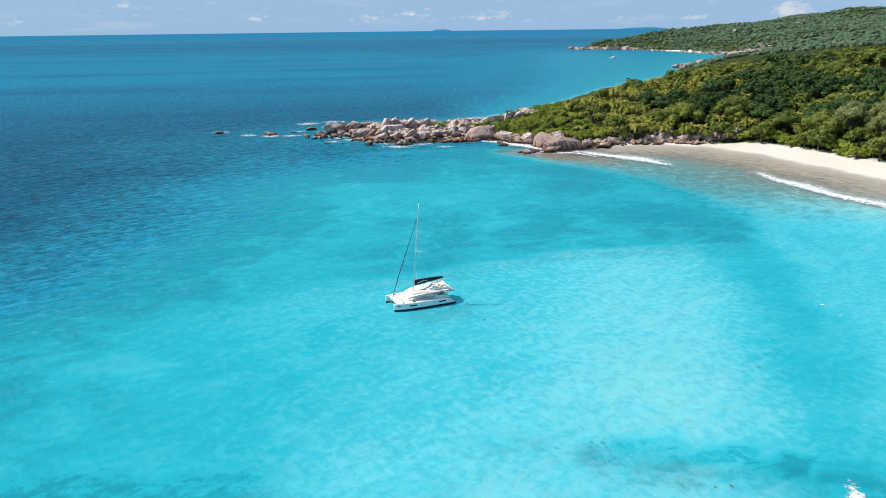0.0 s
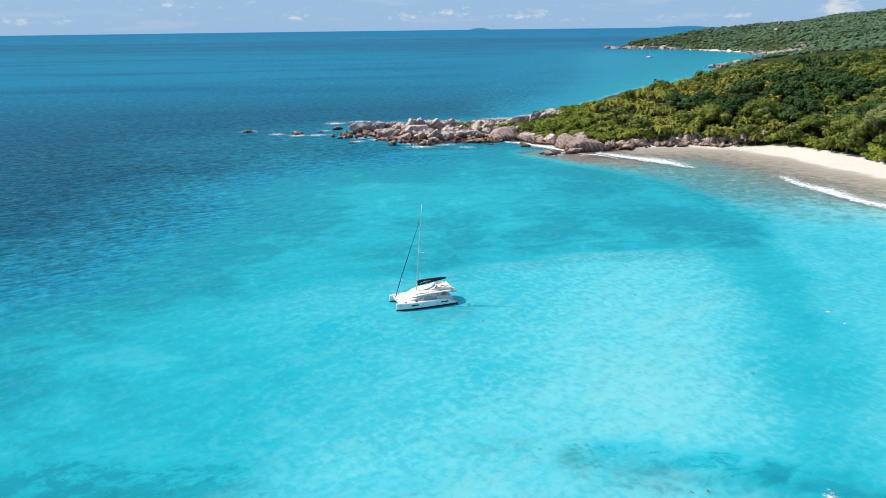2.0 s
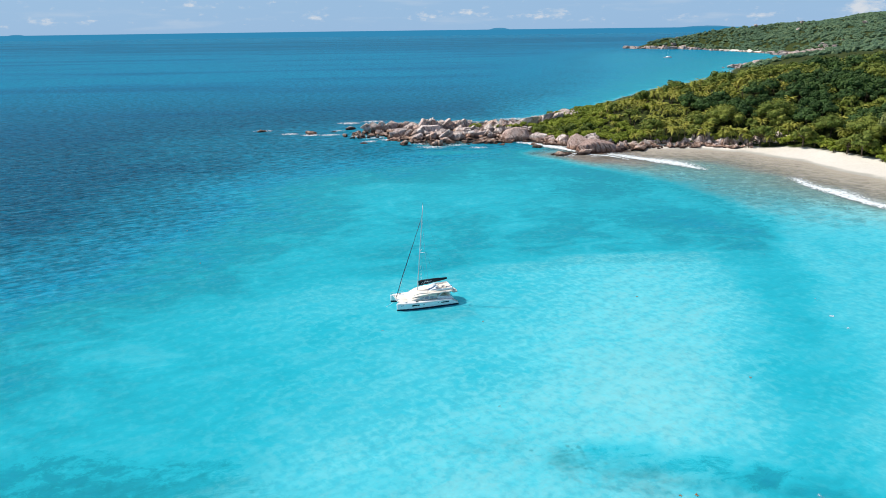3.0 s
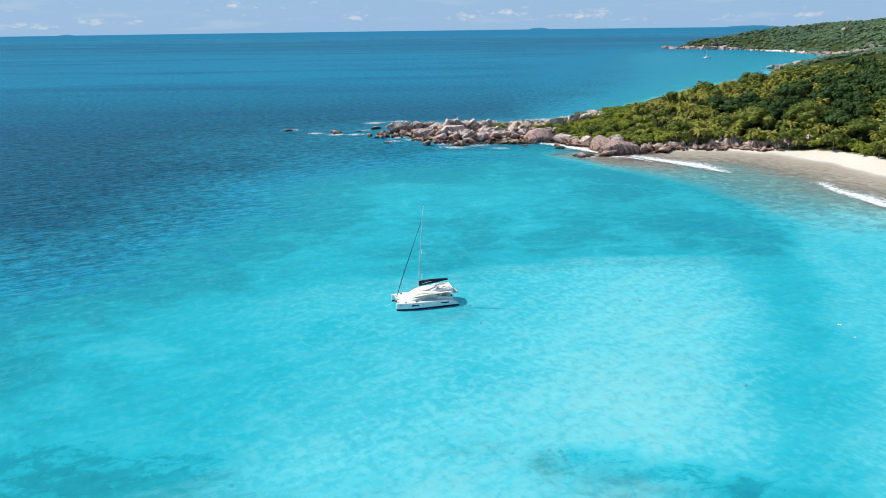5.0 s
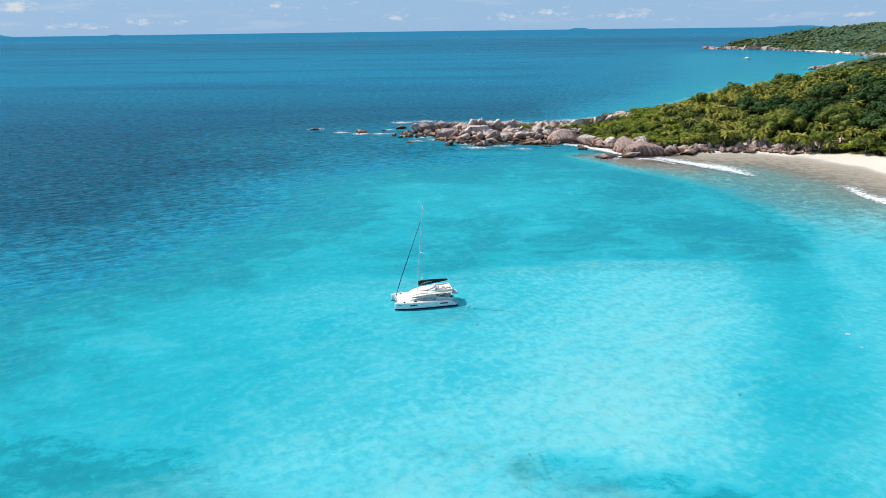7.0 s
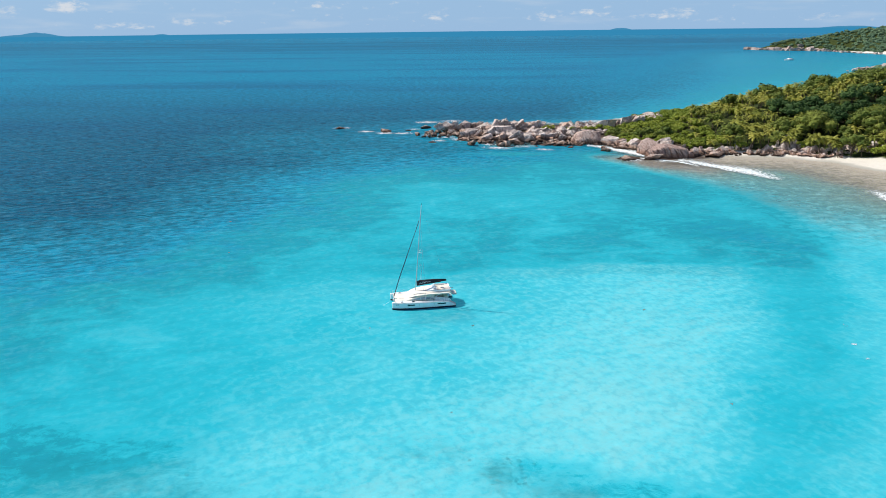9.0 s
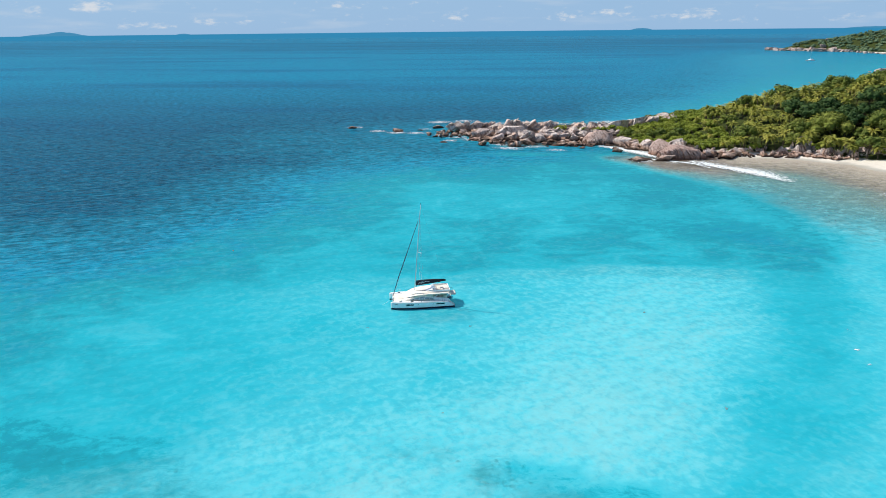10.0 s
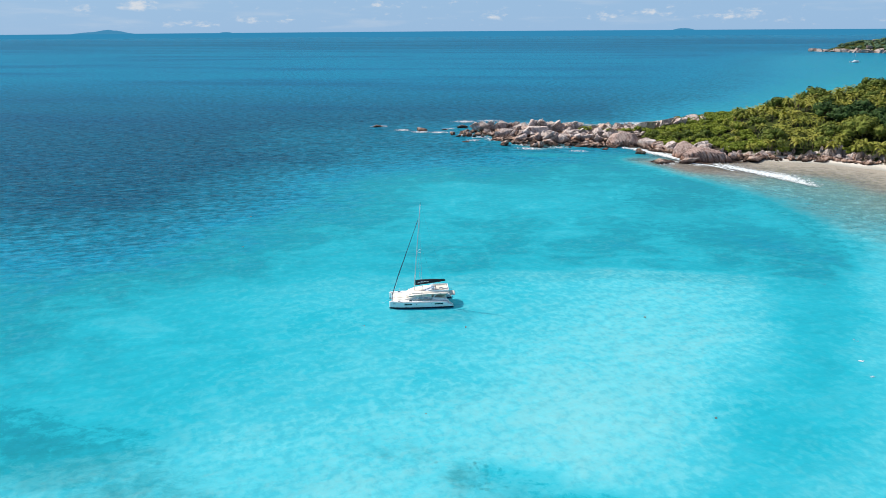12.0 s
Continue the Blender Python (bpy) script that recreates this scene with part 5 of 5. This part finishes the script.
    part("windscreen", loft([ring(1.25, 0, 1.45, 3.78, 3.82, 10), ring(1.75, 0, 1.3, 4.12, 4.16, 10)]), PALE_GLASS, fly, "raked clear-blue windscreen")
    for y0, y1 in ((-2.0, -1.82), (1.82, 2.0)):
        part("side_coaming", box(1.4, 4.9, y0, y1, 3.34, 3.72, 0.06), WHITE, fly)
    part("aft_coaming", box(4.8, 5.0, -1.95, 1.95, 3.34, 3.72, 0.06), WHITE, fly)
    part("helm_seat", box(3.0, 3.7, -1.4, 0.4, 3.34, 3.72, 0.08), DECK, fly, "cream helm bench")
    part("helm_console", box(1.7, 2.1, -1.2, 0.0, 3.34, 3.95, 0.05), WHITE, fly)
    part("lounge_pad", box(3.9, 4.75, -1.7, 1.7, 3.34, 3.55, 0.08), DECK, fly, "cream sun pad")
    part("steering_wheel", rod([(2.2 + 0.05 * math.cos(t), -0.6 + 0.32 * math.sin(t), 3.95 + 0.3 * math.cos(t)) for t in np.linspace(0, 6.283, 14)], 0.025), BLACK, fly)
    # rig
    foot, top = Vector((-1.5, 0, 3.2)), Vector((0.1, 0, 23.1))
    mast = part("mast", rod([foot, foot.lerp(top, 0.5), foot.lerp(top, 0.85), top], [0.1, 0.095, 0.075, 0.05], 10), ALLOY, boat, "tall silver alloy mast", True)
    cross = foot.lerp(top, 0.455)
    for side in (-1, 1):
        tip = cross + Vector((0.75, side * 1.35, 0.15))
        part("spreader", rod([cross, tip], [0.07, 0.04]), ALLOY, mast, "swept alloy spreader")
        part("shroud", rod([foot.lerp(top, 0.86), tip, (0.3, side * 3.3, 1.6)], 0.02, 4), STEEL, mast, "thin steel shroud")
        part("lower_shroud", rod([foot.lerp(top, 0.5), (0.1, side * 3.2, 1.6)], 0.016, 4), STEEL, mast)
        part("lazy_jack", rod([foot.lerp(top, 0.62), (2.6, side * 0.12, 5.2)], 0.012, 4), STEEL, mast)
    part("topping_lift", rod([top, (4.85, 0, 5.2)], 0.016, 4), STEEL, mast, "thin line from mast top to boom")
    part("masthead_light", rod([top, top + Vector((0, 0, 0.35))], 0.03), BLACK, mast)
    goose = foot.lerp(top, 0.075) + Vector((0.15, 0, 0))
    boom = part("boom", rod([goose, (4.9, 0, 5.2)], 0.12, 8), ALLOY, boat, "alloy boom", True)
    bag = part("sail_bag", loft([ring(x, 0, half, z0, z1, 14, 2.6) for x, half, z0, z1 in ((-1.2, 0.16, 4.25, 5.45), (-0.6, 0.25, 4.3, 5.6), (1.2, 0.28, 4.55, 5.65), (3.2, 0.24, 4.82, 5.62), (5.1, 0.14, 5.1, 5.5))]), BLACK, boom, "black canvas cover over the stowed mainsail", True)
    for side in (-1, 1):
        wave = [(-0.75 + 0.3 * k, side * 0.29, (4.72, 5.02, 4.82, 5.14, 4.96, 5.12, 5.02, 5.06, 5.04)[k] + 0.02 * k) for k in range(9)]
        part("cover_mark", rod(wave, [0.03, 0.06, 0.06, 0.07, 0.06, 0.06, 0.05, 0.05, 0.03], 5), WHITE, bag, "white wavy stroke on the cover")
    stay = foot.lerp(top, 0.89)
    part("furled_jib", rod([(-6.1, 0, 2.2), (-4.8, 0, 6.6), stay - Vector((0.35, 0, 1.4))], [0.06, 0.085, 0.045], 8), JIB_BLUE, boat, "dark blue cover on the rolled jib", True)
    part("forestay", rod([(-6.15, 0, 1.66), stay], 0.025, 5), STEEL, boat)
    for side in (-1, 1):
        part("bridle", rod([(-6.3, side * 2.7, 1.7), (-6.15, 0, 1.75)], 0.02, 4), STEEL, boat)
        # lifelines
        posts = [(-6.2, 2.75), (-4.6, 3.2), (-2.6, 3.45), (-0.4, 3.5), (1.8, 3.5), (4.0, 3.46)]
        for x, y in posts:
            part("stanchion", rod([(x, side * y, 1.6), (x, side * y, 2.25)], 0.018, 5), STEEL, boat)
        for z in (1.95, 2.25):
            part("lifeline", rod([(x, side * y, z) for x, y in posts], 0.01, 4), STEEL, boat)
        part("pulpit", rod([(-6.2, side * 2.9, 2.25), (-6.65, side * 2.7, 2.3), (-6.2, side * 2.5, 2.25)], 0.02, 5), STEEL, boat)
        part("pulpit_leg", rod([(-6.6, side * 2.7, 1.7), (-6.62, side * 2.7, 2.3)], 0.02, 5), STEEL, boat)
        part("stern_rail", rod([(4.4, side * 3.3, 1.6), (4.4, side * 3.3, 2.3), (5.2, side * 3.2, 2.2), (5.3, side * 3.2, 1.5)], 0.022, 5), STEEL, boat)
        part("deck_hatch", box(-2.6, -2.05, side * 2.75 - 0.27, side * 2.75 + 0.27, 1.63, 1.69, 0.02), GLASSY, boat, "tinted deck hatch")
        part("deck_hatch", box(-4.9, -4.45, side * 2.75 - 0.22, side * 2.75 + 0.22, 1.66, 1.72, 0.02), GLASSY, boat, "tinted deck hatch")
        part("rudder", box(5.6, 6.05, side * HULL_Y - 0.04, side * HULL_Y + 0.04, -1.0, 0.1, 0.02), WHITE, boat)
        part("davit", rod([(5.2, side * 1.2, 2.0), (5.6, side * 1.2, 2.75), (6.7, side * 1.2, 2.85)], 0.05), STEEL, boat, "steel davit arm", True)
    # tender slung under the davits
    tender = part("tender", loft([ring(x, 0, half, z0, z1, 14, 2.6) for x, half, z0, z1 in ((6.05, 0.0 + 1.2, 2.05, 2.35), (6.3, 1.35, 1.95, 2.42), (6.9, 1.35, 1.95, 2.42), (7.15, 1.2, 2.05, 2.35))]), DECK, boat, "pale inflatable tender slung across the stern", True)
    for y in (-1.2, 1.2):
        part("sling", rod([(6.6, y, 2.4), (6.6, y, 2.85)], 0.015, 4), BLACK, tender)
    part("mooring_line", rod([(-5.9, 0, 1.6), (-7.6, 0.2, 0.4), (-9.2, 0.3, -0.4)], 0.02, 4), WHITE, boat)
    return boat


boat = catamaran()
boat.matrix_basis = pose(-4.05, 141.8, 0, 0, 0, 13.0) @ Matrix.Diagonal((1, 1, 0.93, 1))


def far_yacht():
    yacht = new("catamaran")
    tagged(yacht, "small white catamaran anchored far across the bay", "boat")
    for y in (-2.6, 2.6):
        part("hull", hull_skin(y, -0.5, None), WHITE, yacht, "", True)
    part("saloon", loft([ring(x, 0, half, 1.0, top, 14) for x, half, top in ((-3.2, 2.2, 1.8), (-1.5, 2.5, 2.9), (4.5, 2.5, 3.1))]), WHITE, yacht, "", True)
    part("mast", rod([(-0.6, 0, 2.5), (-0.2, 0, 19)], [0.16, 0.1]), ALLOY, yacht)
    return yacht


yacht = far_yacht()
yacht.matrix_basis = pose(484, 1240, 0, 0, 0, 20)
